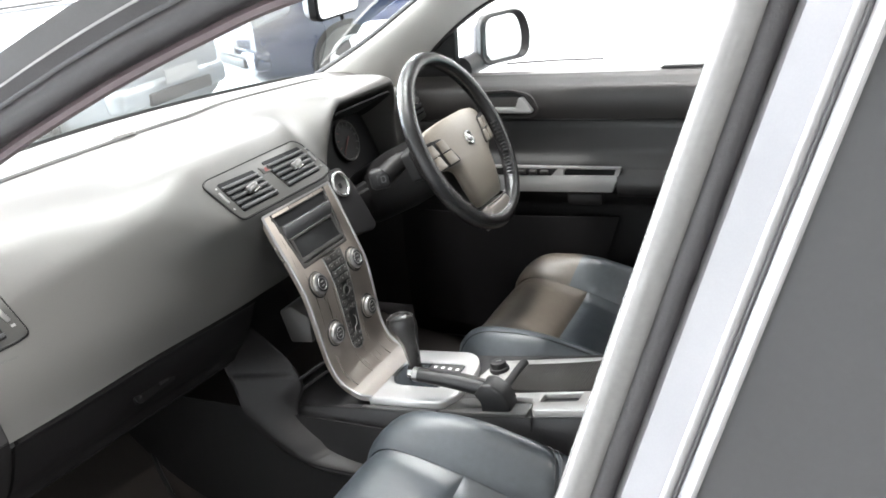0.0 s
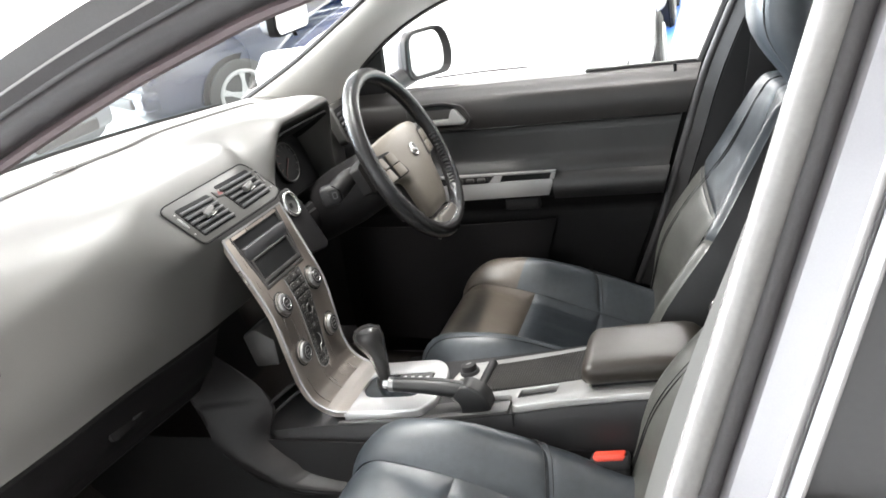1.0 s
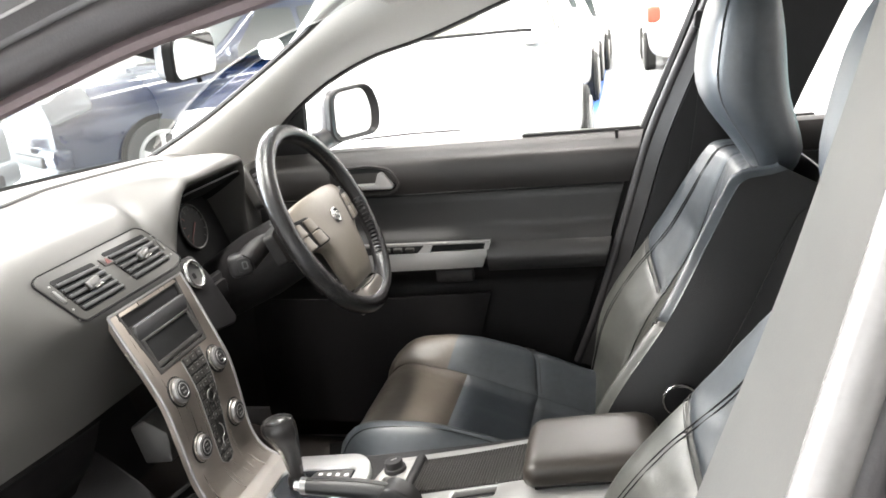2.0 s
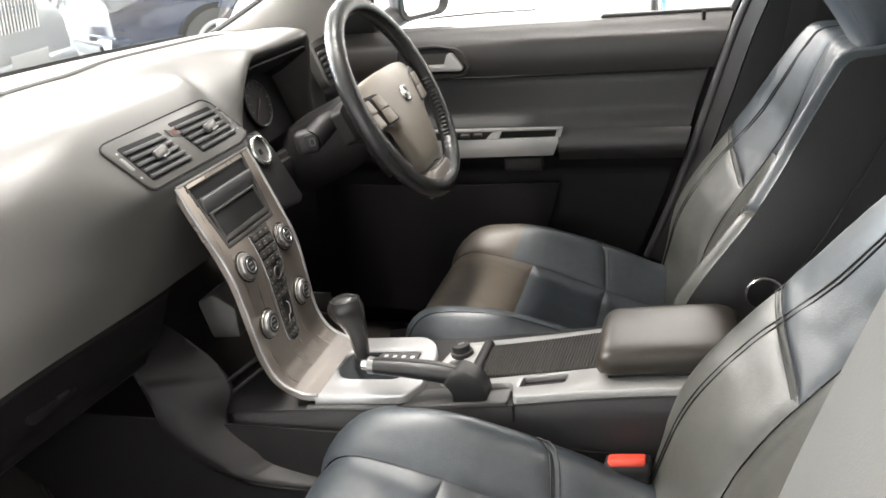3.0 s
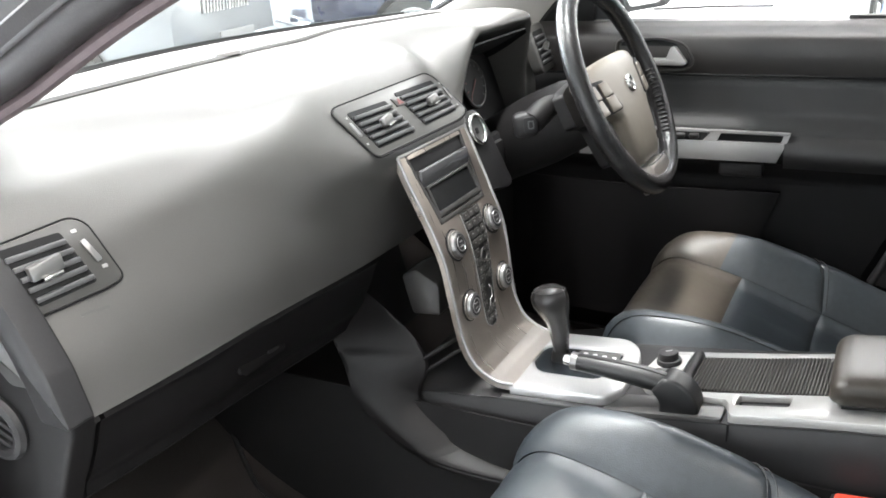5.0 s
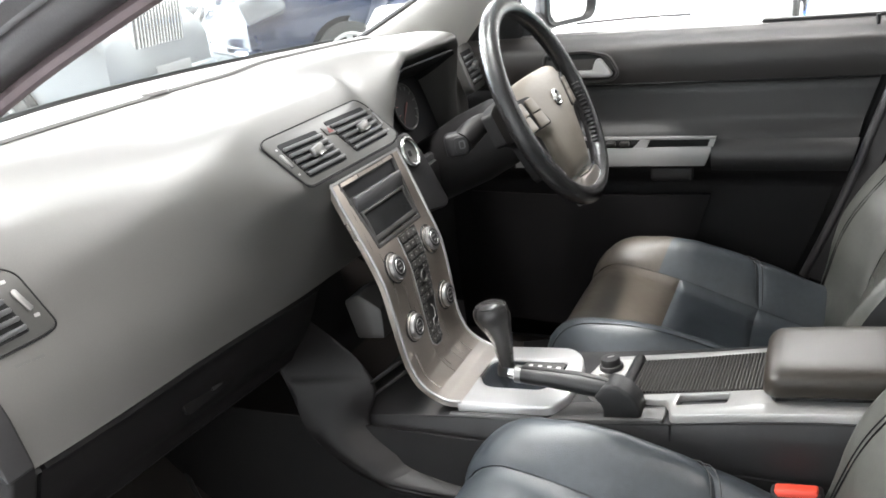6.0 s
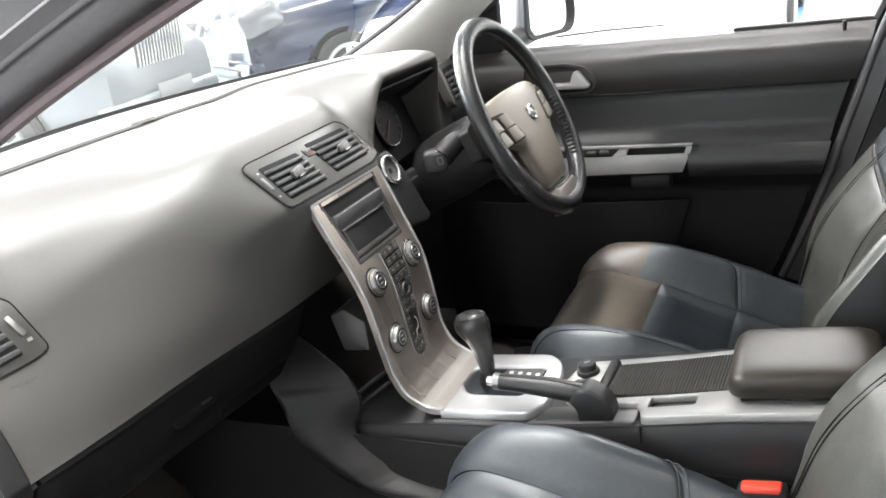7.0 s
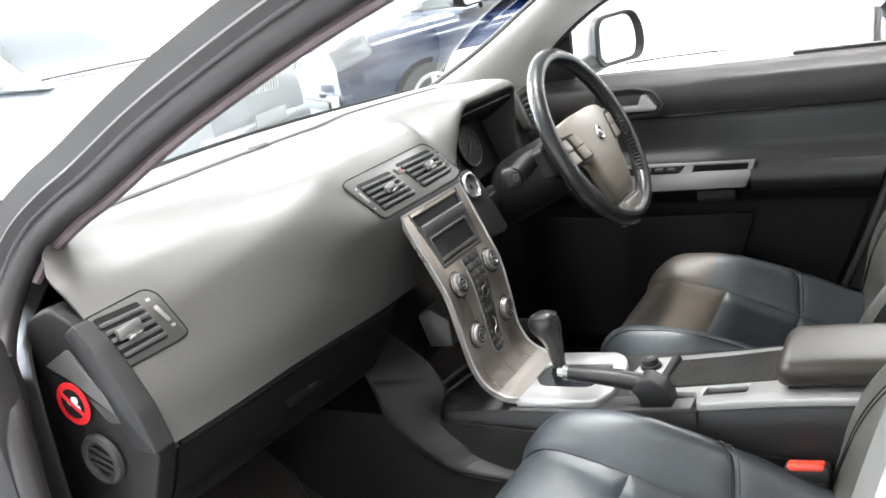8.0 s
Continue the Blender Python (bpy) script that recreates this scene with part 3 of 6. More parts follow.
# Silver strip with switches and a slot for the pull.
m = turned((0, 0.640, 0), (1, 0, 0), (0, 0, 1))
bm = slab([(-0.98, 0.792), (-0.579, 0.797), (-0.562, 0.8365), (-0.98, 0.832)], 0.012, m, 0.0015)
bm = slab([(-0.98, 0.8515), (-0.559, 0.8515), (-0.556, 0.8565), (-0.98, 0.8575)], 0.012, m, 0.001, bm=bm)
bm = slab([(-0.573, 0.8367), (-0.562, 0.8367), (-0.557, 0.8513), (-0.568, 0.8513)], 0.012, m, 0.0, bm=bm)
bm = slab([(-0.722, 0.8350), (-0.694, 0.8352), (-0.686, 0.8513), (-0.706, 0.8513)], 0.012, m, 0.0, bm=bm)
part("armrest_strip", bm, STRIP, door, "satin silver armrest strip")
part("pull_recess", rbox((0.125, 0.01, 0.02), pose(-0.630, 0.652, 0.844), 0.0), HOLE, door)
sw = part("switch_panel", rbox((0.145, 0.01, 0.018), pose(-0.785, 0.646, 0.843), 0.002), BLACK, door, "black window switch panel")
for k in range(3):
    part("window_switch", rbox((0.020, 0.012, 0.010), pose(-0.738 - 0.028 * k, 0.640, 0.844, 15), 0.003), RADIO, sw, "small black window switch")
part("lower_latch", rbox((0.086, 0.020, 0.030), pose(-0.645, 0.655, 0.777), 0.007), BLACK, door, "small dark box under the armrest strip")
# Inner handle in its dish.
part("handle_dish", slab(rounded([(-0.90, 0.977), (-0.768, 0.977), (-0.753, 0.988), (-0.770, 1.020), (-0.815, 1.031), (-0.90, 1.027)], 0.012), 0.012, turned((0, 0.659, 0), (1, 0, 0), (0, 0, 1)), 0.003), HOLE, door, "dark oval handle recess")
part("dish_rim", tube([(x, 0.657, z) for x, z in rounded([(-0.905, 0.973), (-0.765, 0.973), (-0.748, 0.987), (-0.767, 1.024), (-0.815, 1.035), (-0.905, 1.031)], 0.014)], 0.0035, 6, True, up=(0, 1, 0)), DOORTRIM, door)
part("inner_handle", slab(rounded([(-0.890, 0.996), (-0.802, 0.996), (-0.794, 1.018), (-0.784, 1.020), (-0.760, 0.988), (-0.766, 0.981), (-0.890, 0.984)], 0.004), 0.012, turned((0, 0.646, 0), (1, 0, 0), (0, 0, 1)), 0.003), SILVER, door, "silver inner door handle")
pin = tube([(-0.277, 0.690, 1.052), (-0.277, 0.690, 1.070)], [0.0035, 0.0042], 10)
part("sill_wiper", tube([(-0.86, 0.768, 1.080), (-0.74, 0.768, 1.084), (-0.62, 0.766, 1.084)], 0.0028, 6), RUBBER, door, "thin black window wiper seal")
part("lock_pin", pin, BLACK, door, "black lock pin")
pane = part("window_pane", grid(lambda u, v: Vector((lerp(lerp(-1.06, -0.56, v ** 1.25), lerp(-0.215, -0.09, v), u), 0.735 - 0.11 * v * v, lerp(1.06, 1.385, v))), 12, 10), GLASS, door, "clear side window")
pane.visible_shadow = False
# Far rear door, glimpsed past the headrest.
rd = thing("far_rear_door", "dark rear door trim with light sill", "car door")
part("door_card", rbox((0.95, 0.03, 0.62), pose(0.42, 0.70, 0.72), 0.012), BLACK, rd)
part("upper_pad", rbox((0.95, 0.05, 0.07), pose(0.42, 0.69, 1.035), 0.02), DOORTRIM, rd, "grey upper pad")
part("armrest_strip", rbox((0.30, 0.03, 0.05), pose(0.22, 0.655, 0.84), 0.008), SILVER, rd, "silver armrest strip")
bench = thing("rear_bench", "dark leather rear bench seat", "car seat")
part("cushion", rbox((0.50, 1.24, 0.22), pose(0.58, 0, 0.46), 0.05, 3), LEATHER, bench)
part("backrest", rbox((0.18, 1.24, 0.62), pose(0.92, 0, 0.80, 0, 20), 0.05, 3), LEATHER, bench)

# ---- side mirror on the driver's door ----
sm = thing("side_mirror", "silver side mirror with black inner housing", "side mirror")
mm = turned((-0.905, 0.872, 1.132), (0.50, 0.86, 0), (0, 0.05, 1))
oval = rounded([(-0.085, -0.062), (0.070, -0.058), (0.085, 0.0), (0.062, 0.066), (-0.075, 0.060)], 0.035, 6)
part("mirror_glass", slab([(x * 0.72, y * 0.86) for x, y in oval], 0.004, mm @ Matrix.Translation((0, 0, 0.0025))), MIRROR, sm, "clear mirror glass")
rings = []
for s, d in ((1.01, 0.0), (1.05, -0.006), (1.08, -0.03), (1.02, -0.060), (0.82, -0.090), (0.5, -0.108), (0.2, -0.114)):
    rings.append([mm @ Vector((x * s, y * s, d)) for x, y in oval])
part("housing", loft(rings), PAINT, sm, "silver mirror housing")
part("inner_rim", loft([[mm @ Vector((x * s, y * q, d)) for x, y in oval] for s, q, d in ((0.70, 0.84, -0.006), (0.73, 0.86, 0.0), (0.80, 0.89, 0.004), (0.95, 0.97, 0.012), (1.02, 1.02, 0.010), (1.05, 1.05, -0.004), (0.98, 0.98, -0.006))], caps=False), DARK, sm, "dark mirror rim")
part("mirror_foot", tube([(-0.97, 0.74, 1.075), (-0.96, 0.80, 1.08), (-0.95, 0.86, 1.09)], [0.03, 0.026, 0.03], 12), DARK, sm, "dark mirror foot")

# ---- rear-view mirror ----
rv = thing("rear_view_mirror", "black framed rear-view mirror on the windscreen", "mirror")
mv = turned((-0.80, -0.082, 1.320), (-0.10, 0.99, 0.02), (0.05, 0, 1))
mo = rect(0.150, 0.056, 0.018, 6)
part("mirror_glass", slab([(x * 0.93, y * 0.88) for x, y in mo], 0.003, mv @ Matrix.Translation((0, 0, 0.002))), MIRROR, rv, "clear mirror glass")
part("housing", loft([[mv @ Vector((x * s, y * s, d)) for x, y in mo] for s, d in ((0.93, 0.0), (1.0, -0.001), (1.0, -0.012), (0.8, -0.028), (0.5, -0.036))]), BLACK, rv, "black mirror housing")
part("stalk", tube([(-0.825, -0.09, 1.325), (-0.88, -0.10, 1.345), (-0.93, -0.10, 1.352)], [0.012, 0.014, 0.022], 10), BLACK, rv)
part("sensor_knob", tube([mv @ Vector((0.022, -0.026, -0.008)), mv @ Vector((0.022, -0.036, -0.006))], 0.0035, 8), BLACK, rv, "small black lever under the mirror")


# ---- dashboard ----
dash = thing("dashboard", "grey soft-touch dashboard with vents and instrument hood", "dashboard")
PAD = [(0.0, 0.0, 1.095), (0.10, 0.055, 1.100), (0.20, 0.12, 1.101), (0.36, 0.24, 1.096), (0.50, 0.335, 1.082), (0.62, 0.425, 1.050), (0.72, 0.470, 1.010),
       (0.82, 0.490, 0.955), (0.91, 0.485, 0.902), (1.0, 0.468, 0.850)]
HOOD = [(0.0, 0.0, 1.095), (0.10, 0.055, 1.100), (0.20, 0.12, 1.103), (0.36, 0.24, 1.109), (0.50, 0.345, 1.117), (0.62, 0.425, 1.120), (0.72, 0.474, 1.114),
        (0.77, 0.484, 1.104), (0.83, 0.458, 1.094), (0.91, 0.42, 1.082), (1.0, 0.37, 1.07)]

FLAT = [(0.0, 0.0), (0.20, -0.006), (0.36, -0.026), (0.50, -0.054), (0.62, -0.076), (0.72, -0.074), (0.82, -0.056), (0.91, -0.020), (1.0, 0.012)]


def hood_weight(y):
    return smooth(0.095, 0.215, y) * (1 - smooth(0.43, 0.53, y))


def sag(y):
    """How much lower the pad's foot runs towards the centre."""
    return 0.022 * smooth(-0.42, -0.06, y)


def pad_shape(y, v):
    a, b = table(PAD, v), table(HOOD, v)
    w = hood_weight(y)
    edge = -1.50 + 0.5 * y * y
    blend = min(1.0, a[0] / 0.42)
    xa = lerp(edge, -1.49 - 0.20 * y * y, blend) + a[0]
    xb = lerp(edge, -1.49, min(1.0, b[0] / 0.42)) + b[0]
    p = Vector((lerp(xa, xb, w), y, lerp(a[1], b[1], w)))
    p.z -= (0.062 * max(0.0, -y - 0.1) + sag(y)) * smooth(0.7, 1.0, v)
    p.x += smooth(0.05, 0.60, -y) * table(FLAT, v)[0] * 1.04
    return p


def shape_frame(y, v):
    """A pose on the pad's face: x along the car's width, z out of the face."""
    p = pad_shape(y, v)
    du = pad_shape(y + 0.01, v) - pad_shape(y - 0.01, v)
    dv = pad_shape(y, v - 0.01) - pad_shape(y, v + 0.01)
    return turned(p, du, dv)


VENT_C, VENT_L = shape_frame(-0.02, 0.688), shape_frame(-0.558, 0.790)
FLATS = [(VENT_C.inverted(), VENT_C.to_3x3() @ Vector((0, 0, 1)), 0.142, 0.062, 0.200, 0.030), (VENT_L.inverted(), VENT_L.to_3x3() @ Vector((0, 0, 1)), 0.058, 0.050, 0.080, 0.200)]


def pad_point(y, v):
    """The pad's face, pressed flat where the vents sit."""
    p = pad_shape(y, v)
    for inv, n, w, h, fall_a, fall_b in FLATS:
        q = inv @ p
        k = (1 - smooth(w - 0.012, w + (fall_a if q.x < 0 else fall_b), abs(q.x))) * (1 - smooth(h - 0.020, h + (0.110 if q.y > 0 else 0.050), abs(q.y)))
        k *= 1 - smooth(0.020, 0.070, abs(q.z))
        p = p - n * (q.z * k)
    return p


part("upper_pad", grid(lambda u, v: pad_point(lerp(lerp(-0.545, -0.602, smooth(0.25, 0.58, v)) - 0.012 * smooth(0.55, 0.66, v) * (1 - smooth(0.86, 0.98, v)), 0.66, u), v), 120, 60, thick=0.006), DASH, dash, "grey grained soft dashboard pad", sharp=60)
# Demister groove near the windscreen, and the small clip in it.
def pad_at(y, back):
    """The point of the pad that lies a given way behind the windscreen's foot."""
    lo, hi = 0.05, 0.60
    for _ in range(24):
        v = (lo + hi) / 2
        lo, hi = (v, hi) if pad_point(y, v).x < -1.50 + 0.5 * y * y + back else (lo, v)
    return pad_point(y, lo)


def groove_way(y):
    y = min(y, -0.1)
    return pad_shape(y, 0.29).x + 1.50 - 0.5 * y * y


groove = [pad_at(y, groove_way(y)) + Vector((0, 0, 0.0012)) for y in (lerp(-0.555, 0.50, k / 40) for k in range(41))]
part("demister_groove", tube(groove, 0.0045, 6, flat=1.4), VENT, dash, "thin dark demister groove")
groove2 = [pad_point(lerp(-0.54, 0.55, k / 40), 0.02) + Vector((0, 0, 0.002)) for k in range(41)]
part("screen_gap", tube(groove2, 0.006, 6), BLACK, dash, "black gap below the windscreen")
cl = pad_at(-0.06, groove_way(-0.06))
part("sun_sensor", slab(rect(0.05, 0.014, 0.006), 0.006, turned(cl + Vector((0, 0, 0.009)), (0.1, 1, 0), (-1, 0, 0)), 0.002), SILVER, dash, "small pale sun sensor")

# Lower dash under the pad: glovebox lid, its latch, end cap, driver's knee panel.
def low_point(y, v):
    k = table([(0.0, 0.462, 0.846), (0.15, 0.452, 0.838), (0.35, 0.436, 0.800), (0.65, 0.405, 0.748), (0.85, 0.36, 0.712), (1.0, 0.10, 0.69)], v)
    return Vector((-1.49 - 0.20 * y * y + k[0], y, k[1] - 0.062 * max(0.0, -y - 0.1) - sag(y))) + Vector((0.012 * smooth(0.15, 0.5, -y), 0, 0))


part("glovebox_lid", grid(lambda u, v: low_point(lerp(-0.585, -0.115, u), v), 24, 20, thick=0.006), DOORLOW, dash, "black glovebox lid")
m = turned(low_point(-0.345, 0.42) + Vector((0.004, 0, 0)), (0, 1, 0), (-0.3, 0, 1))
part("glovebox_latch", slab(rect(0.09, 0.026, 0.010), 0.006, m @ Matrix.Translation((0, 0, 0.0010)), 0.001), DOORLOW, dash, "dark recessed glovebox latch")
part("latch_button", slab(rect(0.022, 0.012, 0.004), 0.004, m @ Matrix.Translation((0.018, 0.0, 0.004)), 0.001), DARK, dash)
part("lower_end", grid(lambda u, v: low_point(lerp(-0.622, -0.590, u), v), 6, 20, thick=0.006), BLACK, dash, "dark lower dash corner")
part("knee_panel", grid(lambda u, v: low_point(lerp(0.115, 0.66, u), v) + Vector((-0.06, 0, 0.05)), 16, 14, thick=0.006), BLACK, dash, "black knee panel")
# End cap facing the doorway.
cap = rounded([(-1.074, 0.822), (-1.090, 0.880), (-1.112, 0.922), (-1.137, 0.962), (-1.163, 0.996), (-1.21, 1.020), (-1.26, 1.0), (-1.29, 0.93), (-1.29, 0.70), (-1.13, 0.70)], 0.012)
part("end_cap", slab(cap, 0.03, turned((0, -0.632, 0), (1, 0, 0), (0, 0, 1)), 0.006, bevel_seg=3), BLACK, dash, "dark end cap of the dashboard")
cap2 = rounded([(-1.071, 0.824), (-1.087, 0.882), (-1.109, 0.924), (-1.134, 0.964), (-1.160, 0.999), (-1.185, 0.985), (-1.162, 0.945), (-1.140, 0.900), (-1.124, 0.860), (-1.114, 0.826)], 0.006)
part("cap_band", slab(cap2, 0.030, turned((0, -0.636, 0), (1, 0, 0), (0, 0, 1)), 0.004), DARK, dash, "dark edge band")
part("cap_facet", slab(rounded([(-1.248, 0.935), (-1.188, 0.965), (-1.112, 0.862), (-1.150, 0.860), (-1.200, 0.915)], 0.008), 0.006, turned((0, -0.634, 0), (1, 0, 0), (0, 0, 1)), 0.003), VENT, dash, "paler facet of the end cap")
ms = turned((-1.205, -0.6375, 0.886), (1, 0, 0), (0, 0, 1))
stk = part("warning_sticker", slab([(0.031 * math.cos(a / 16 * math.pi), 0.031 * math.sin(a / 16 * math.pi)) for a in range(32)], 0.001, ms), STICKRED, dash, "round red warning sticker")
part("sticker_centre", slab([(0.0215 * math.cos(a / 16 * math.pi), 0.0215 * math.sin(a / 16 * math.pi)) for a in range(32)], 0.001, ms @ Matrix.Translation((0, 0, 0.0006))), BLACK, stk)
part("sticker_symbol", slab(rect(0.024, 0.007, 0.003), 0.001, ms @ Matrix.Translation((0.002, -0.001, 0.0012)) @ pose(0, 0, 0, 0, 0, -25)), WHITE, stk)
part("sticker_symbol", slab(rect(0.012, 0.010, 0.004), 0.001, ms @ Matrix.Translation((0.006, 0.006, 0.0012))), WHITE, stk)
part("sticker_bar", slab(rect(0.046, 0.006), 0.001, ms @ Matrix.Translation((0, 0, 0.0018)) @ pose(0, 0, 0, 0, 0, -40)), STICKRED, stk)
mk = turned((-1.180, -0.636, 0.806), (1, 0, 0), (0, 0, 1))
part("outlet_ring", ringmesh(0.030, 0.008, mk, 32, 8), DARK, dash, "round dark outlet ring")
part("outlet_well", disc(0.028, 0.004, mk @ Matrix.Translation((0, 0, 0.001))), HOLE, dash)
for k in range(3):
    part("outlet_slat", rbox((0.048, 0.006, 0.004), mk @ pose(0, -0.012 + 0.012 * k, 0.003, 0, 0, -20), 0.001), DARK, dash)


def vent(corners, m, slats, parent, knob=(0.0, 0.0), big=1.0):
    """An air vent between four corners (top left, top right, bottom right, bottom left): dark well, slats, silver slider."""
    v = part("vent_well", slab(rounded(list(reversed(corners)), 0.004), 0.004, m @ Matrix.Translation((0, 0, 0.0008))), HOLE, parent, "dark vent opening")
    tl, tr, br, bl = (Vector((*c, 0)) for c in corners)
    pitch = ((tl - bl).length + (tr - br).length) / 2 / (slats + 0.6)
    for k in range(slats):
        t = (k + 1.05) / (slats + 0.6)
        a, b = tl.lerp(bl, t), tr.lerp(br, t)
        d = b - a
        p = m @ Matrix.Translation((a + b) / 2) @ pose(0, 0, 0.0028, 0, 0, math.degrees(math.atan2(d.y, d.x))) @ pose(0, 0, 0, 24)
        part("slat", rbox((d.length * 0.985, pitch * 0.50, 0.0042), p, 0.0016), SLAT, v)
    grip = part("slider", rbox((0.028 * big, 0.013 * big, 0.010), m @ pose(knob[0], knob[1], 0.0085, 24, 0, 8), 0.003), KNOB, v, "silver vent slider")
    part("slider_lip", rbox((0.017 * big, 0.004 * big, 0.006), m @ pose(knob[0] + 0.004, knob[1] - 0.008 * big, 0.0095, 24, 0, 8), 0.0015), CHROME, grip)
    return v


def gap_line(outline, m, parent):
    part("shut_line", tube([m @ Vector((x, y, 0.0)) for x, y in outline], 0.0011, 6, True, up=m.to_3x3() @ Vector((0, 0, 1))), HOLE, parent)


# Centre vents above the stack.
cv = VENT_C
outer = rounded([(-0.134, -0.056), (0.116, -0.056), (0.151, -0.046), (0.134, 0.026), (0.120, 0.037), (-0.136, 0.033), (-0.152, 0.026)], 0.012, 5)
f = cv @ Matrix.Translation((0, 0, 0.0025))
part("vent_bezel", slab(outer, 0.016, f, 0.002), BEZEL, dash, "dark grey vent surround")
gap_line([(x * 1.012, y * 1.03) for x, y in outer], cv @ Matrix.Translation((0, 0, 0.0012)), dash)
vent([(-0.126, 0.0185), (-0.0285, 0.0165), (-0.0175, -0.0455), (-0.119, -0.0450)], f, 5, dash, (-0.071, -0.0150))
vent([(0.0035, 0.0225), (0.1190, 0.0215), (0.1215, -0.0410), (0.0165, -0.0430)], f, 5, dash, (0.069, -0.0120))
part("hazard_button", slab(rounded([(-0.0125, 0.0010), (0.0115, -0.0005), (0.0105, 0.0150), (-0.0145, 0.0160)], 0.002), 0.004, f @ Matrix.Translation((0, 0, 0.0015)), 0.001), BEZEL, dash, "grey hazard button")
part("hazard_mark", slab([(-0.006, 0.003), (0.008, 0.0025), (0.0005, 0.0130)], 0.0006, f @ Matrix.Translation((0, 0, 0.0019))), REDDARK, dash, "dull red triangle")
for sx, tilt_w in ((-0.1345, 6), (0.1335, -6)):
    part("vent_wheel", slab(rect(0.006, 0.024, 0.003), 0.004, f @ Matrix.Translation((sx, -0.008, 0.002)) @ pose(0, 0, 0, 0, 0, tilt_w), 0.001), KNOB, dash, "small silver thumb wheel")
    for sy in (-0.033, 0.012):
        part("vent_mark", slab(rect(0.004, 0.003, 0.001), 0.001, f @ Matrix.Translation((sx + 0.0015, sy, 0.0006))), SILVER, dash)
# Passenger's end vent.
lv = VENT_L
f2 = lv @ Matrix.Translation((0.0, 0.0, 0.003))
outer = rounded([(-0.044, -0.043), (0.036, -0.038), (0.054, -0.033), (0.039, 0.033), (0.025, 0.044), (-0.060, 0.036)], [0.002, 0.012, 0.010, 0.014, 0.010, 0.002], 5)
part("vent_bezel", slab(outer, 0.008, f2, 0.002), BEZEL, dash, "dark grey vent surround")
gap_line([(x * 1.02, y * 1.03) for x, y in outer], lv @ Matrix.Translation((0, 0, 0.001)), dash)
vent([(-0.0555, 0.0315), (0.0085, 0.0325), (0.0250, -0.0285), (-0.0390, -0.0340)], f2, 5, dash, (-0.021, 0.001), big=1.3)
part("vent_wheel", slab(rect(0.007, 0.028, 0.003), 0.004, f2 @ Matrix.Translation((0.0315, 0.0045, 0.002)) @ pose(0, 0, 0, 0, 0, 20), 0.001), KNOB, dash, "small silver thumb wheel")
for sx, sy in ((0.0225, 0.029), (0.0385, -0.0155)):
    part("vent_mark", slab(rect(0.006, 0.004, 0.001), 0.001, f2 @ Matrix.Translation((sx, sy, 0.0008))), SILVER, dash)
for dx, dy, w in ((0.004, -0.056, 0.016), (0.020, -0.057, 0.014)):
    part("moulded_mark", slab(rect(w, 0.003), 0.0003, lv @ Matrix.Translation((dx, dy, 0.0003))), MARK, dash, "faint moulded lettering")
# Driver's far vent beyond the wheel.
fv = turned((-1.052, 0.615, 1.022), (-0.12, 1, 0), (-0.35, 0, 1))
part("vent_bezel", slab(rect(0.115, 0.100, 0.02), 0.02, fv, 0.004), BEZEL, dash, "dark grey vent surround")
vent([(-0.040, 0.036), (0.036, 0.036), (0.036, -0.036), (-0.040, -0.036)], fv, 5, dash)
# Key slot panel beside the stack.
kp = turned((-0.986, 0.138, 0.957), (0.0, 1, 0), (-0.38, 0, 1))
part("key_panel", slab(rounded([(-0.030, 0.030), (0.026, 0.032), (0.046, -0.01), (0.060, -0.105), (0.045, -0.112), (-0.022, -0.10)], 0.010), 0.05, kp, 0.004), DARK, dash, "grey panel around the key slot")
part("key_ring", ringmesh(0.0235, 0.0042, kp @ Matrix.Translation((0, 0, 0.003)), 36, 10), CHROME, dash, "bright chrome ring")
part("key_well", disc(0.022, 0.003, kp @ Matrix.Translation((0, 0, 0.0015))), VENT, dash)
part("key_slot", slab(rect(0.008, 0.010, 0.002), 0.003, kp @ Matrix.Translation((-0.002, -0.002, 0.003))), HOLE, dash)
# Instrument cluster in the hood.
part("hood_lining", grid(lambda u, v: pad_point(lerp(0.205, 0.445, u), lerp(0.80, 1.0, v)) - Vector((0, 0, 0.010)), 24, 8, thick=0.003), HOLE, dash, "black lining under the instrument hood")
part("cluster_recess", grid(lambda u, v: Vector((-1.115 + 0.03 * v, lerp(0.170, 0.575, u), lerp(1.070, 0.90, v))), 10, 8, thick=0.004), HOLE, dash)
for y, r in ((0.358, 0.044),):
    mc = turned((-1.092, y, 0.990), (0, 1, 0), (-0.25, 0, 1))
    d = part("dial", disc(r, 0.004, mc), BLACK, dash, "black dial")
    part("dial_ring", ringmesh(r, 0.0025, mc, 36, 8), RADIO, d)
    for k in range(11):
        a = radians(225 - 27 * k)
        part("dial_mark", slab(rect(0.009, 0.0016), 0.0006, mc @ Matrix.Translation((0.037 * math.cos(a), 0.037 * math.sin(a), 0.0028)) @ pose(0, 0, 0, 0, 0, math.degrees(a))), REDDARK if k < 4 else VENT, d)
    part("needle", slab([(-0.002, -0.01), (0.002, -0.01), (0.0008, 0.034), (-0.0008, 0.034)], 0.001, mc @ Matrix.Translation((0, 0, 0.003)) @ pose(0, 0, 0, 0, 0, 130)), REDDARK, d, "red needle")
part("cluster_sill", tube([Vector((-1.01, lerp(0.15, 0.50, k / 10), 0.915)) for k in range(11)], 0.010, 8), DARK, dash)
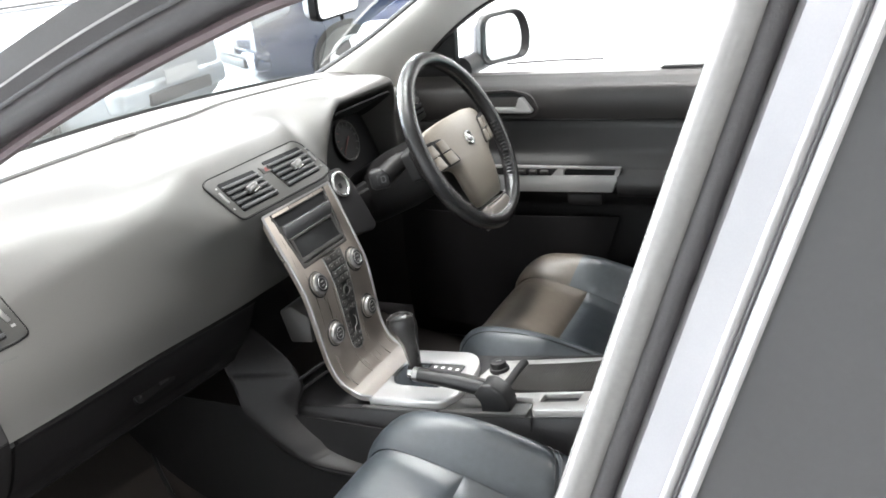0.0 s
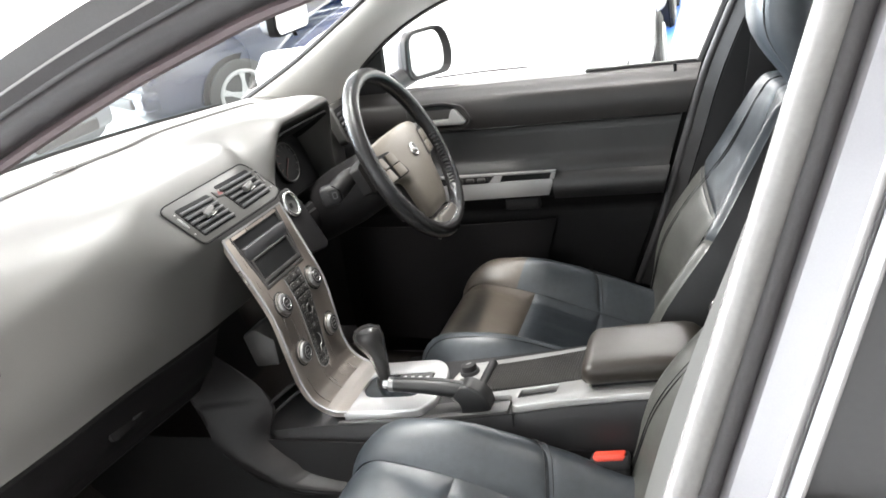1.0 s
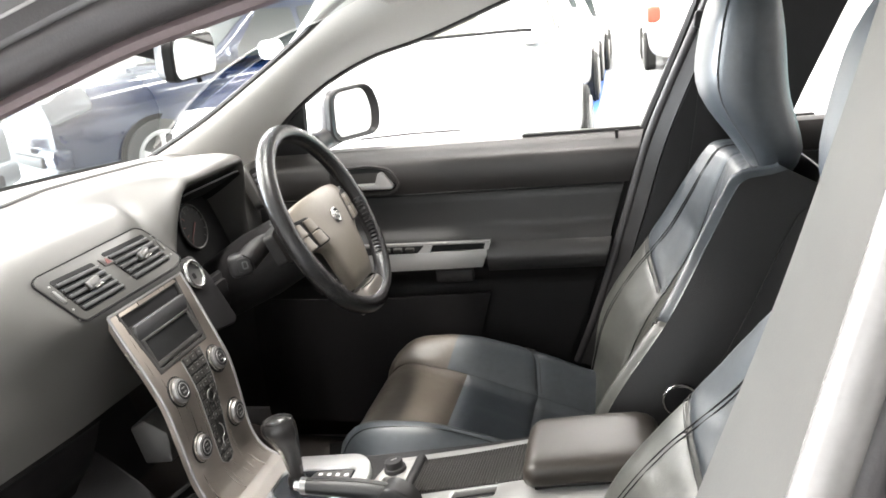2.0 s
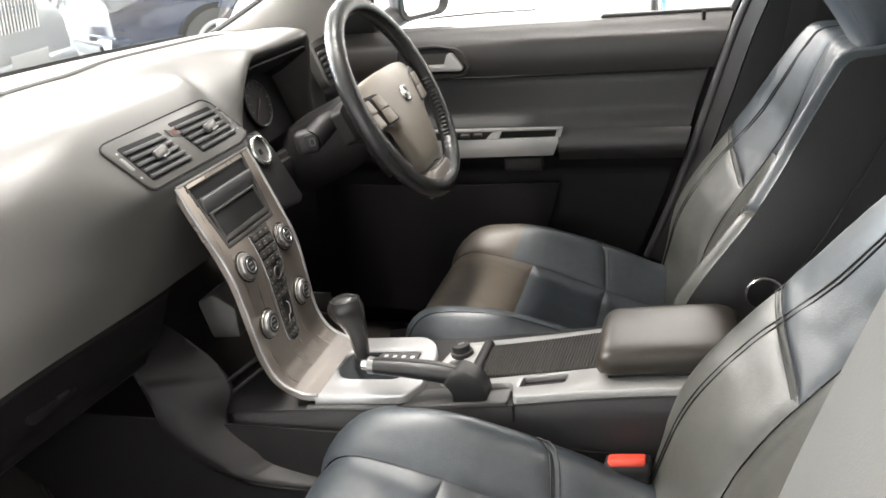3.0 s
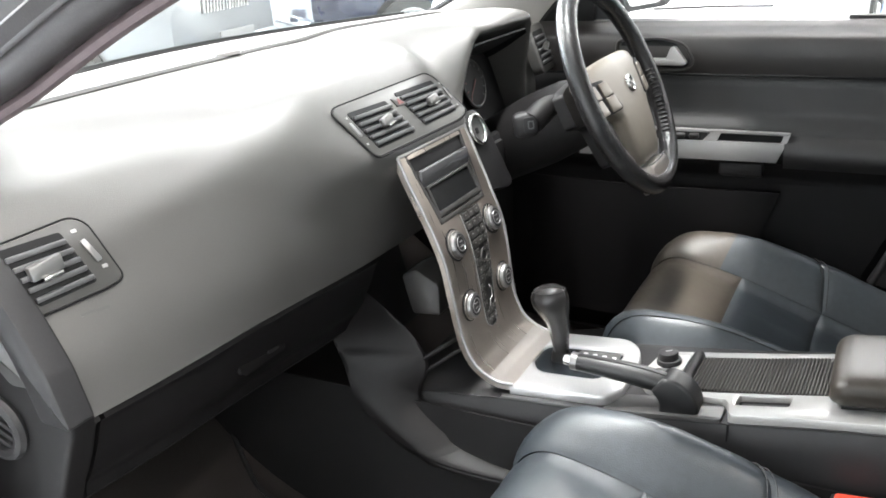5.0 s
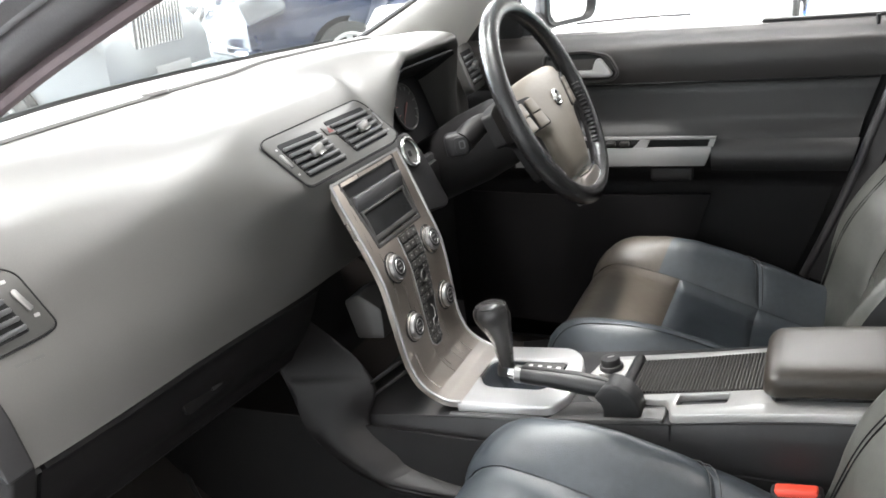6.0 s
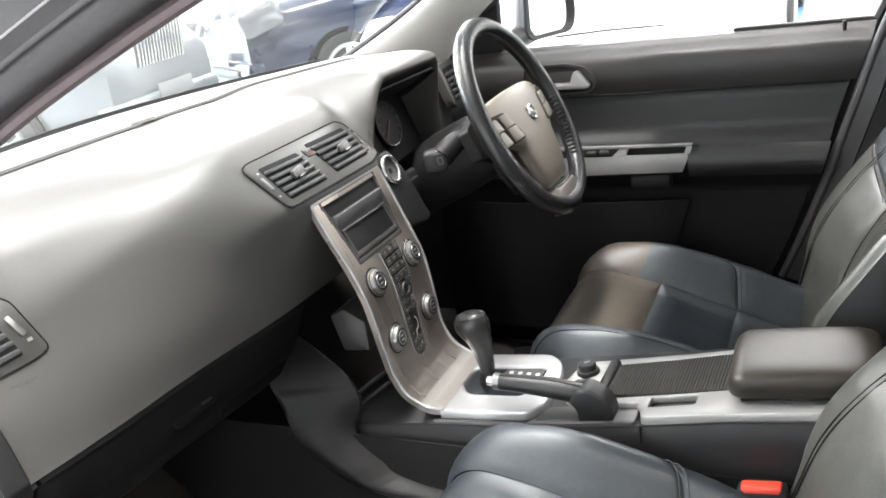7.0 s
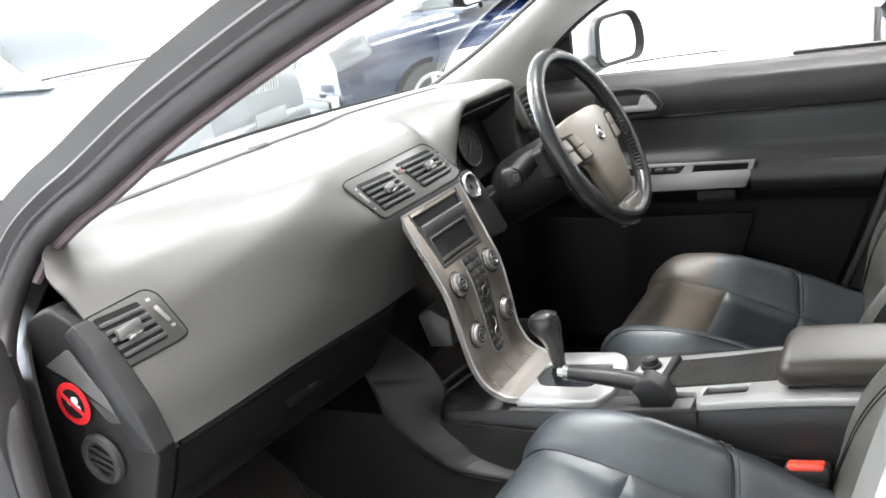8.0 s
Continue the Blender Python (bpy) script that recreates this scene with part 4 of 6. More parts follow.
part("lower_hood", rbox((0.10, 0.40, 0.06), pose(-1.04, 0.34, 0.885), 0.015), BLACK, dash)


# ---- centre stack ----
stack = thing("centre_stack", "floating brushed aluminium control panel with four knobs", "control panel")
STACK = [(0.0, -0.992, 0.971, 0.107), (0.12, -0.974, 0.930, 0.107), (0.25, -0.950, 0.875, 0.104), (0.37, -0.930, 0.822, 0.103), (0.50, -0.920, 0.765, 0.101), (0.60, -0.914, 0.722, 0.098),
         (0.67, -0.908, 0.692, 0.096), (0.74, -0.893, 0.662, 0.095), (0.82, -0.866, 0.6435, 0.094), (0.90, -0.840, 0.6402, 0.094), (1.0, -0.735, 0.6478, 0.094)]


def stack_point(w, v):
    x, z, half = table(STACK, v)
    return Vector((x, w * half, z))


def stack_frame(y, v):
    x, z, half = table(STACK, v)
    a, b = table(STACK, v - 0.01), table(STACK, v + 0.01)
    return turned((x, y, z), (0, 1, 0), (a[0] - b[0], 0, a[1] - b[1]))


def radio_gap(u, v):
    """The opening of the panel behind which the radio head sits; it narrows downwards."""
    w, h = 2 * u - 1, v * 0.80
    return 0.026 < h < 0.262 and abs(w) < lerp(0.825, 0.70, (h - 0.026) / 0.236)


part("panel", plate_sheet(lambda u, v: stack_point(lerp(-1, 1, u), 0.80 * v), 0.010, 60, 100, -1, radio_gap), ALU, stack, "brushed aluminium panel", sharp=50)
part("panel_foot", plate_sheet(lambda u, v: stack_point(lerp(-1, 1, u), lerp(0.80, 0.908, v)), 0.010, 16, 16, -1), ALULIT, stack, "panel foot with its reflection painted bright", sharp=50)
edge = [stack_point(-1, k / 50 * 0.908) for k in range(51)]
part("panel_edge", tube(edge, 0.0026, 8, up=(0, 1, 0)), SILVER, stack, "bright left edge")
part("panel_edge", tube([Vector((p.x, -p.y, p.z)) for p in edge], 0.0026, 8, up=(0, 1, 0)), SILVER, stack, "bright right edge")
part("panel_edge", tube([stack_point(lerp(-1, 1, k / 10), 0.0) for k in range(11)], 0.0026, 8), SILVER, stack, "bright top edge")
# Radio head set into the panel: dark surround, disc slot above, sloping lip, display below.
fr = stack_frame(0.0, 0.145)
half = 0.058
part("radio_frame", slab(rounded([(-0.073, -half), (0.073, -half), (0.089, half), (-0.089, half)], 0.004), 0.006, fr @ Matrix.Translation((0, 0, -0.0045))), RADIO, stack, "dark grey radio surround")
well = rounded([(-0.074, -half), (0.074, -half), (0.090, half), (-0.090, half)], 0.003)
mouth = rounded([(-0.067, -half + 0.008), (0.067, -half + 0.008), (0.083, half - 0.006), (-0.083, half - 0.006)], 0.004)
part("radio_rim", slab(well, 0.006, fr @ Matrix.Translation((0, 0, 0.0006)), 0.0015, (mouth,)), RADIO, stack, "dark grey radio rim")
part("disc_slot", slab(rounded([(-0.078, 0.0275), (0.078, 0.0275), (0.081, 0.0495), (-0.081, 0.0495)], 0.002), 0.003, fr @ Matrix.Translation((0, 0, -0.0030))), HOLE, stack, "black disc slot")
part("slot_lip", rbox((0.152, 0.026, 0.008), fr @ pose(0.001, 0.0135, -0.0005, 22), 0.003), SLAT, stack, "sloping grey lip under the slot")
part("display", slab(rect(0.130, 0.036, 0.002), 0.003, fr @ Matrix.Translation((0.0, -0.0215, -0.0010))), SCREEN, stack, "dark grey display")
part("display_frame", slab(rect(0.140, 0.050, 0.003), 0.006, fr @ Matrix.Translation((0.0, -0.0235, 0.0012)), 0.002, (rect(0.128, 0.036, 0.002, cy=0.002),)), RADIO, stack)
# Key strip down the middle.
def face(y, v, lift):
    m = stack_frame(y, v)
    return m.translation + m.to_3x3() @ Vector((0, 0, lift))


def strip_edge(v):
    """Left and right edge of the key strip at height v, its foot rounded."""
    k = (v - 0.272) / (0.688 - 0.272)
    a, b = lerp(-0.018, -0.017, k), lerp(0.043, 0.018, k)
    r = 0.010 * (1 - math.sqrt(max(0.0, 1 - max(0.0, (v - 0.660) / 0.028) ** 2)))
    return a + r, b - r


def strip_point(u, v):
    h = lerp(0.272, 0.688, v)
    a, b = strip_edge(h)
    return face(lerp(a, b, u), h, 0.0018)


part("key_strip", plate_sheet(strip_point, 0.004, 6, 40, -1), KEYBED, stack, "dark strip of small keys")
rim = [face(strip_edge(lerp(0.274, 0.688, k / 30))[0], lerp(0.274, 0.688, k / 30), 0.0012) for k in range(31)] + [face(strip_edge(lerp(0.688, 0.274, k / 30))[1], lerp(0.688, 0.274, k / 30), 0.0012) for k in range(31)]
part("strip_rim", tube(rim, 0.0011, 6, up=(0.95, 0, 0.3)), SILVER, stack)
for r in range(13):
    h = 0.286 + 0.0315 * r
    a, b = strip_edge(h)
    wide = (b - a - 0.004) / 3
    for c in range(3):
        if r in (4, 5) and c == 1 or r in (8, 9, 10) and c != 0:
            continue
        x = a + 0.002 + wide * (c + 0.5)
        kf = stack_frame(x, h)
        part("key", slab(rect(wide - 0.0020, 0.0112, 0.0022, 2), 0.003, kf @ Matrix.Translation((0, 0, 0.0040)), 0.0008, bevel_seg=1), KEYCAP, stack)
        part("key_mark", slab(rect(0.0045 if (r + c) % 3 else 0.0028, 0.0016), 0.0004, kf @ Matrix.Translation((-0.0005, 0.001, 0.0043))), SILVER, stack)
part("menu_ring", ringmesh(0.0095, 0.0018, stack_frame(0.009, 0.4325) @ Matrix.Translation((0, 0, 0.0040)), 24, 8), KEYCAP, stack, "small round menu key")
part("menu_key", disc(0.0075, 0.003, stack_frame(0.009, 0.4325) @ Matrix.Translation((0, 0, 0.0042)), 0.001, 20), KEYBED, stack)
seat_line = tube(spline([face(y, h, 0.0034) for y, h in ((0.008, 0.545), (0.014, 0.562), (0.012, 0.592), (0.004, 0.600), (0.002, 0.626))], 16), 0.0009, 5)
part("figure_outline", seat_line, SILVER, stack, "pale outline on the airflow keys")


def knob(y, v):
    k = stack_frame(y, v)
    body = part("knob", disc(0.0190, 0.013, k @ Matrix.Translation((0, 0, 0.0105)), 0.003, 36), KNOB, stack, "round satin silver knob")
    part("knob_gap", ringmesh(0.0230, 0.0014, k @ Matrix.Translation((0, 0, 0.0006)), 36, 6), HOLE, body)
    part("knob_skirt", disc(0.0222, 0.006, k @ Matrix.Translation((0, 0, 0.0046)), 0.0020, 36), SPOKE, body, "satin knob skirt")
    part("knob_face", disc(0.0150, 0.002, k @ Matrix.Translation((0, 0, 0.0112)), 0.0005, 30), DARK, body, "dark knob face")
    part("knob_ring", ringmesh(0.0108, 0.0009, k @ Matrix.Translation((0, 0, 0.0112)), 28, 6), KNOB, body)
    for s in (-0.0035, 0.0035):
        part("knob_mark", slab(rect(0.009, 0.0020), 0.0004, k @ Matrix.Translation((0, s, 0.0116))), SILVER, body)


for y in (-0.061, 0.066):
    knob(y, 0.344)
    knob(y - 0.001 + 0.006 * (y < 0), 0.562)

# ---- gear selector and console plate ----
gear = thing("gear_selector", "black leather automatic gear lever in a silver plate", "gear lever")


def console_z(x):
    return table([(-1.05, 0.612), (-0.85, 0.6355), (-0.70, 0.646), (-0.53, 0.666), (-0.41, 0.684), (-0.29, 0.696), (-0.10, 0.704)], x)[0]


plate = rounded([(-0.840, -0.096), (-0.698, -0.096), (-0.680, -0.066), (-0.680, 0.030), (-0.690, 0.066), (-0.714, 0.092), (-0.840, 0.092)], [0.001, 0.012, 0.020, 0.030, 0.020, 0.016, 0.001])
hole = rounded([(-0.816, -0.043), (-0.725, -0.046), (-0.708, -0.020), (-0.708, 0.040), (-0.718, 0.046), (-0.828, 0.046), (-0.842, 0.004)], [0.02, 0.01, 0.01, 0.006, 0.004, 0.012, 0.02], 6)
tilt = Matrix.Translation((-0.77, 0, 0.6445)) @ pose(0, 0, 0, 0, -4.1) @ Matrix.Translation((0.77, 0, 0))
part("surround", slab(plate, 0.014, tilt, 0.004, (hole,), bevel_seg=3), PLATE, gear, "satin silver surround")
part("gate", slab([(x * 1.0, y * 1.02) for x, y in hole], 0.004, tilt @ Matrix.Translation((0, 0, -0.004))), GATE, gear, "glossy blue-black gate panel")
part("gate_strip", slab(rounded([(-0.784, 0.014), (-0.712, 0.012), (-0.712, 0.042), (-0.776, 0.042)], 0.003), 0.002, tilt @ Matrix.Translation((0, 0, -0.0028)), 0.0006), VENT, gear, "grey position strip")
for k in range(4):
    part("gate_mark", slab(rect(0.0065, 0.007, 0.001), 0.0008, tilt @ Matrix.Translation((-0.766 + 0.0155 * k, 0.031 - 0.002 * k, -0.0021))), WHITE, gear)
rings = []
HEAD = [(0.0, -0.797, 0.640, 0.0115), (0.10, -0.797, 0.656, 0.0118), (0.22, -0.7985, 0.672, 0.0135), (0.38, -0.8015, 0.694, 0.0162), (0.52, -0.8070, 0.711, 0.0212), (0.64, -0.8115, 0.7245, 0.0258), (0.75, -0.8140, 0.7355, 0.0278), (0.84, -0.8150, 0.7450, 0.0265),
        (0.91, -0.8150, 0.7520, 0.0222), (0.96, -0.8147, 0.7562, 0.0160), (0.985, -0.8144, 0.7582, 0.0105), (1.0, -0.8142, 0.7590, 0.0050)]
for k in range(31):
    x, z, r = table(HEAD, k / 30)
    lean = 0.13 * smooth(0.35, 0.85, k / 30)
    rings.append([Vector((x, 0.008, z)) + Vector((math.cos(a / 12 * math.pi) * r * 1.04, math.sin(a / 12 * math.pi) * r * 0.90, math.cos(a / 12 * math.pi) * r * lean)) for a in range(24)])
part("lever_knob", loft(rings), LEVER, gear, "glossy black leather gear knob", sharp=70)
part("lever_collar", loft([[Vector((-0.797 + math.cos(a / 8 * math.pi) * r * 1.04, 0.008 + math.sin(a / 8 * math.pi) * r, z)) for a in range(16)] for z, r in ((0.636, 0.0150), (0.650, 0.0140), (0.653, 0.0120))]), BLACK, gear, "black lever collar")
part("knob_seam", tube([p + Vector((0, 0, 0.0004)) for p in rings[27]], 0.0007, 6, True), BLACK, gear, "fine seam round the knob's cap")

# ---- centre console ----
con = thing("centre_console", "dark console between the seats with silver rails and tambour lid", "console")


def con_side(y, sign):
    def fn(u, v):
        x = lerp(-1.03, -0.05, u)
        top = console_z(x) - 0.012
        s = table([(0.0, 0.0, 0.0), (0.06, 0.006, 0.012), (0.25, 0.010, 0.06), (1.0, 0.016, 0.38)], v)
        return Vector((x, sign * (y + s[0]), top - s[1]))
    return grid(fn, 40, 14, thick=0.004)


part("side_wall", con_side(0.108, -1), DARK, con, "dark console side")
part("side_wall", con_side(0.108, 1), DARK, con, "dark console side")
part("top_deck", grid(lambda u, v: Vector((lerp(-1.03, -0.05, u), lerp(-0.109, 0.109, v), console_z(lerp(-1.03, -0.05, u)) - 0.0125)), 40, 4, thick=0.004), DARK, con, "dark console top")
part("split_line", rbox((0.002, 0.004, 0.05), pose(-0.531, -0.1135, console_z(-0.53) - 0.035), 0.0), HOLE, con)


def deck_pose(x, y, up=0.0):
    z = console_z(x)
    s = (console_z(x + 0.02) - console_z(x - 0.02)) / 0.04
    return turned((x, y, z + up), (1, 0, s), (0, 1, 0))


def deck_strip(points, h, mat, name, label="", holes=(), bevel=0.003, drop=0.0):
    """A raised piece that follows the console's top, from an outline in x and y."""
    bm = slab(points, h, Matrix.Identity(4), bevel, holes)
    bmesh.ops.subdivide_edges(bm, edges=[e for e in bm.edges if abs(e.verts[0].co.x - e.verts[1].co.x) > 0.08], cuts=4, use_grid_fill=True)
    for v in bm.verts:
        v.co.z += console_z(v.co.x) - drop
    return part(name, bm, mat, con, label)


near_rail = rounded([(-0.532, -0.106), (-0.06, -0.104), (-0.06, -0.050), (-0.420, -0.042), (-0.600, -0.050), (-0.600, -0.062), (-0.544, -0.066), (-0.538, -0.074)], [0.008, 0.002, 0.002, 0.01, 0.004, 0.004, 0.003, 0.003])
tray = rounded([(-0.528, -0.078), (-0.464, -0.076), (-0.461, -0.050), (-0.525, -0.053)], 0.004)
deck_strip(near_rail, 0.014, RAIL, "near_rail", "silver rail with a small open tray", (tray,))
part("tray_well", rbox((0.064, 0.026, 0.004), deck_pose(-0.494, -0.064, -0.012), 0.0), HOLE, con, "dark small tray")
part("tray_floor", rbox((0.056, 0.010, 0.004), deck_pose(-0.494, -0.068, -0.008), 0.001), DARK, con)
deck_strip(rounded([(-0.640, 0.052), (-0.42, 0.062), (-0.06, 0.066), (-0.06, 0.084), (-0.42, 0.080), (-0.640, 0.068)], 0.004), 0.014, RAIL, "far_rail", "silver rail")
frame_out = rounded([(-0.672, -0.014), (-0.650, -0.050), (-0.616, -0.052), (-0.610, 0.068), (-0.655, 0.068)], 0.008)
frame_in = rounded([(-0.655, -0.012), (-0.642, -0.028), (-0.631, -0.026), (-0.631, 0.012), (-0.652, 0.012)], 0.004)
deck_strip(frame_out, 0.012, RAIL, "socket_frame", "silver frame ahead of the tambour", (frame_in,))
part("socket_well", rbox((0.030, 0.048, 0.003), deck_pose(-0.643, -0.006, -0.010), 0.0), HOLE, con)
part("well_bar", rbox((0.016, 0.006, 0.004), deck_pose(-0.641, -0.014, -0.003), 0.001), SLAT, con)
kb = deck_pose(-0.638, 0.030, 0.0)
sock = part("socket_cap", disc(0.0180, 0.008, kb @ Matrix.Translation((0, 0, 0.007)), 0.003), DARK, con, "dark grey socket cap")
part("cap_top", disc(0.0145, 0.012, kb @ Matrix.Translation((0, 0, 0.018)), 0.003), DARK, sock)
part("cap_mark", slab(rect(0.010, 0.003, 0.001), 0.0005, kb @ Matrix.Translation((0.001, 0.001, 0.0184)) @ pose(0, 0, 0, 0, 0, 30)), SILVER, sock, "small pale mark")
lip = [deck_pose(lerp(-0.603, -0.600, k / 8), lerp(-0.047, 0.056, k / 8), 0.001).translation for k in range(9)]
part("tambour_lip", tube(lip, 0.0085, 10), DARK, con, "dark rounded front lip of the tambour")
for k in range(40):
    x = -0.592 + 0.0045 * k
    far = lerp(0.050, 0.064, k / 39)
    part("tambour_slat", rbox((0.00430, far + 0.044, 0.006), deck_pose(x, (far - 0.044) / 2, -0.001) @ pose(0, 0, 0, 0, 0, -3), 0.0014, 1), TAMBOUR, con)
part("tambour_base", rbox((0.190, 0.104, 0.004), deck_pose(-0.502, 0.006, -0.0030), 0.0), DARK, con)
# Grey side trim round the handbrake, with its split lines.
deck_strip(rounded([(-0.700, -0.108), (-0.540, -0.108), (-0.540, -0.070), (-0.610, -0.056), (-0.676, -0.060)], 0.006), 0.010, SIDETRIM, "side_trim", "grey side trim round the handbrake", drop=0.007)
deck_strip(rounded([(-0.850, -0.1085), (-0.704, -0.1085), (-0.704, -0.098), (-0.850, -0.098)], 0.002), 0.018, SIDETRIM, "side_trim", "grey side trim under the gear plate", drop=0.009)
# Inner tunnel and duct ahead of the console.
part("tunnel_side", grid(lambda u, v: Vector((lerp(-1.42, 0.0, u), -0.128 - 0.03 * v, lerp(0.60, 0.32, v))), 20, 8, thick=0.004), BLACK, con, "black tunnel side")
cheek_out = spline([(-1.170, -0.110, 0.748), (-1.116, -0.145, 0.706), (-1.087, -0.156, 0.660), (-1.060, -0.160, 0.590), (-0.990, -0.160, 0.534), (-0.910, -0.158, 0.516), (-0.800, -0.150, 0.512)], 41)
cheek_in = spline([(-1.080, -0.085, 0.748), (-0.995, -0.108, 0.706), (-0.960, -0.116, 0.660), (-0.975, -0.122, 0.600), (-0.914, -0.126, 0.550), (-0.860, -0.126, 0.532), (-0.800, -0.124, 0.524)], 41)


def cheek(u, v):
    i = round(u * 40)
    ridge = 0.016 * smooth(0.3, 0.65, u) * (1 - 0.6 * smooth(0.75, 1.0, u))
    return cheek_out[i].lerp(cheek_in[i], v) + Vector((0, -ridge * math.sin(math.pi * min(1.0, v * 1.1)), 0))


part("console_cheek", plate_sheet(cheek, 0.006, 40, 20, -1), CHEEK, con, "dark curved cheek beside the tunnel", sharp=60)
part("duct_block", slab(rounded([(-0.030, 0.022), (-0.004, 0.036), (0.034, 0.014), (0.034, -0.036), (-0.014, -0.040)], 0.006), 0.06, turned((-1.000, -0.06, 0.750), (1, 0, 0), (0, 0, 1)), 0.004), RADIO, con, "dark box behind the panel")
wire = spline([(-1.02, -0.10, 0.60), (-0.985, -0.115, 0.652), (-0.945, -0.106, 0.684), (-0.925, -0.076, 0.694)], 24)
part("cable_loop", tube(wire, 0.0035, 8), BLACK, con, "thin black cable")
part("cable_loop", tube([p + Vector((0.012, 0.0, -0.012)) for p in wire], 0.003, 8), BLACK, con, "thin black cable")
part("back_panel", rbox((0.02, 0.16, 0.34), pose(-1.13, 0, 0.80, 0, -15), 0.01), HOLE, con)

# ---- armrest ----
arm = thing("armrest", "padded brown-grey armrest lid on the console", "armrest")
rings = []
LID = [(-0.420 + 0.022 * (1 - math.cos(radians(a))), 0.022 * (1 - math.sin(radians(a)))) for a in range(10, 91, 10)] + [(-0.34, 0.0), (-0.29, 0.0), (-0.262, 0.0)] + [(-0.246, 0.004), (-0.236, 0.011), (-0.231, 0.020)]
for x, inset in LID:
    h, hw, z = 0.043, 0.077 - inset, console_z(x) + 0.003
    low, high = z + 0.7 * inset * 0.5, z + h - 0.7 * inset
    ring = []
    for a in range(32):
        c, q = math.cos(a / 16 * math.pi), math.sin(a / 16 * math.pi)
        ring.append(Vector((x, -0.012 + hw * math.copysign(abs(c) ** 0.42, c), (low + high) / 2 + (high - low) / 2 * math.copysign(abs(q) ** 0.55, q))))
    rings.append(ring)
part("lid", loft(rings), ARMREST, arm, "padded vinyl lid", sharp=60)
part("lid_base", rbox((0.17, 0.124, 0.008), deck_pose(-0.32, -0.012, 0.0), 0.002), BLACK, arm)

# ---- handbrake ----
hb = thing("handbrake", "black handbrake lever with a chrome release button", "handbrake")
path = spline([(-0.744, -0.087, 0.6930), (-0.70, -0.086, 0.6910), (-0.650, -0.085, 0.6870), (-0.602, -0.084, 0.6785)], 24)
radius = [lerp(0.0120, 0.0152, min(1, k / 14)) for k in range(24)]
part("grip", tube(path, radius, 18), GRIP, hb, "black handbrake grip", sharp=60)
part("grip_seam", tube([p + Vector((0, -0.30 * r, 0.955 * r)) for p, r in zip(path[:23], radius)], 0.0010, 5), BLACK, hb)
part("release_button", tube([(-0.7575, -0.0875, 0.6938), (-0.7450, -0.087, 0.6930)], [0.0072, 0.0088], 16), CHROME, hb, "bright metal release button")
part("collar", tube([(-0.747, -0.087, 0.6932), (-0.738, -0.087, 0.6928)], 0.0127, 16), KNOB, hb)
boot = rounded([(-0.634, 0.676), (-0.618, 0.697), (-0.602, 0.698), (-0.580, 0.684), (-0.570, 0.664), (-0.571, 0.645), (-0.622, 0.640), (-0.621, 0.662)], [0.006, 0.012, 0.012, 0.014, 0.010, 0.003, 0.003, 0.010])
part("base_boot", slab(boot, 0.036, turned((0, -0.1030, 0), (1, 0, 0), (0, 0, 1)), 0.005, bevel_seg=3), GRIP, hb, "black wedge-shaped base boot")


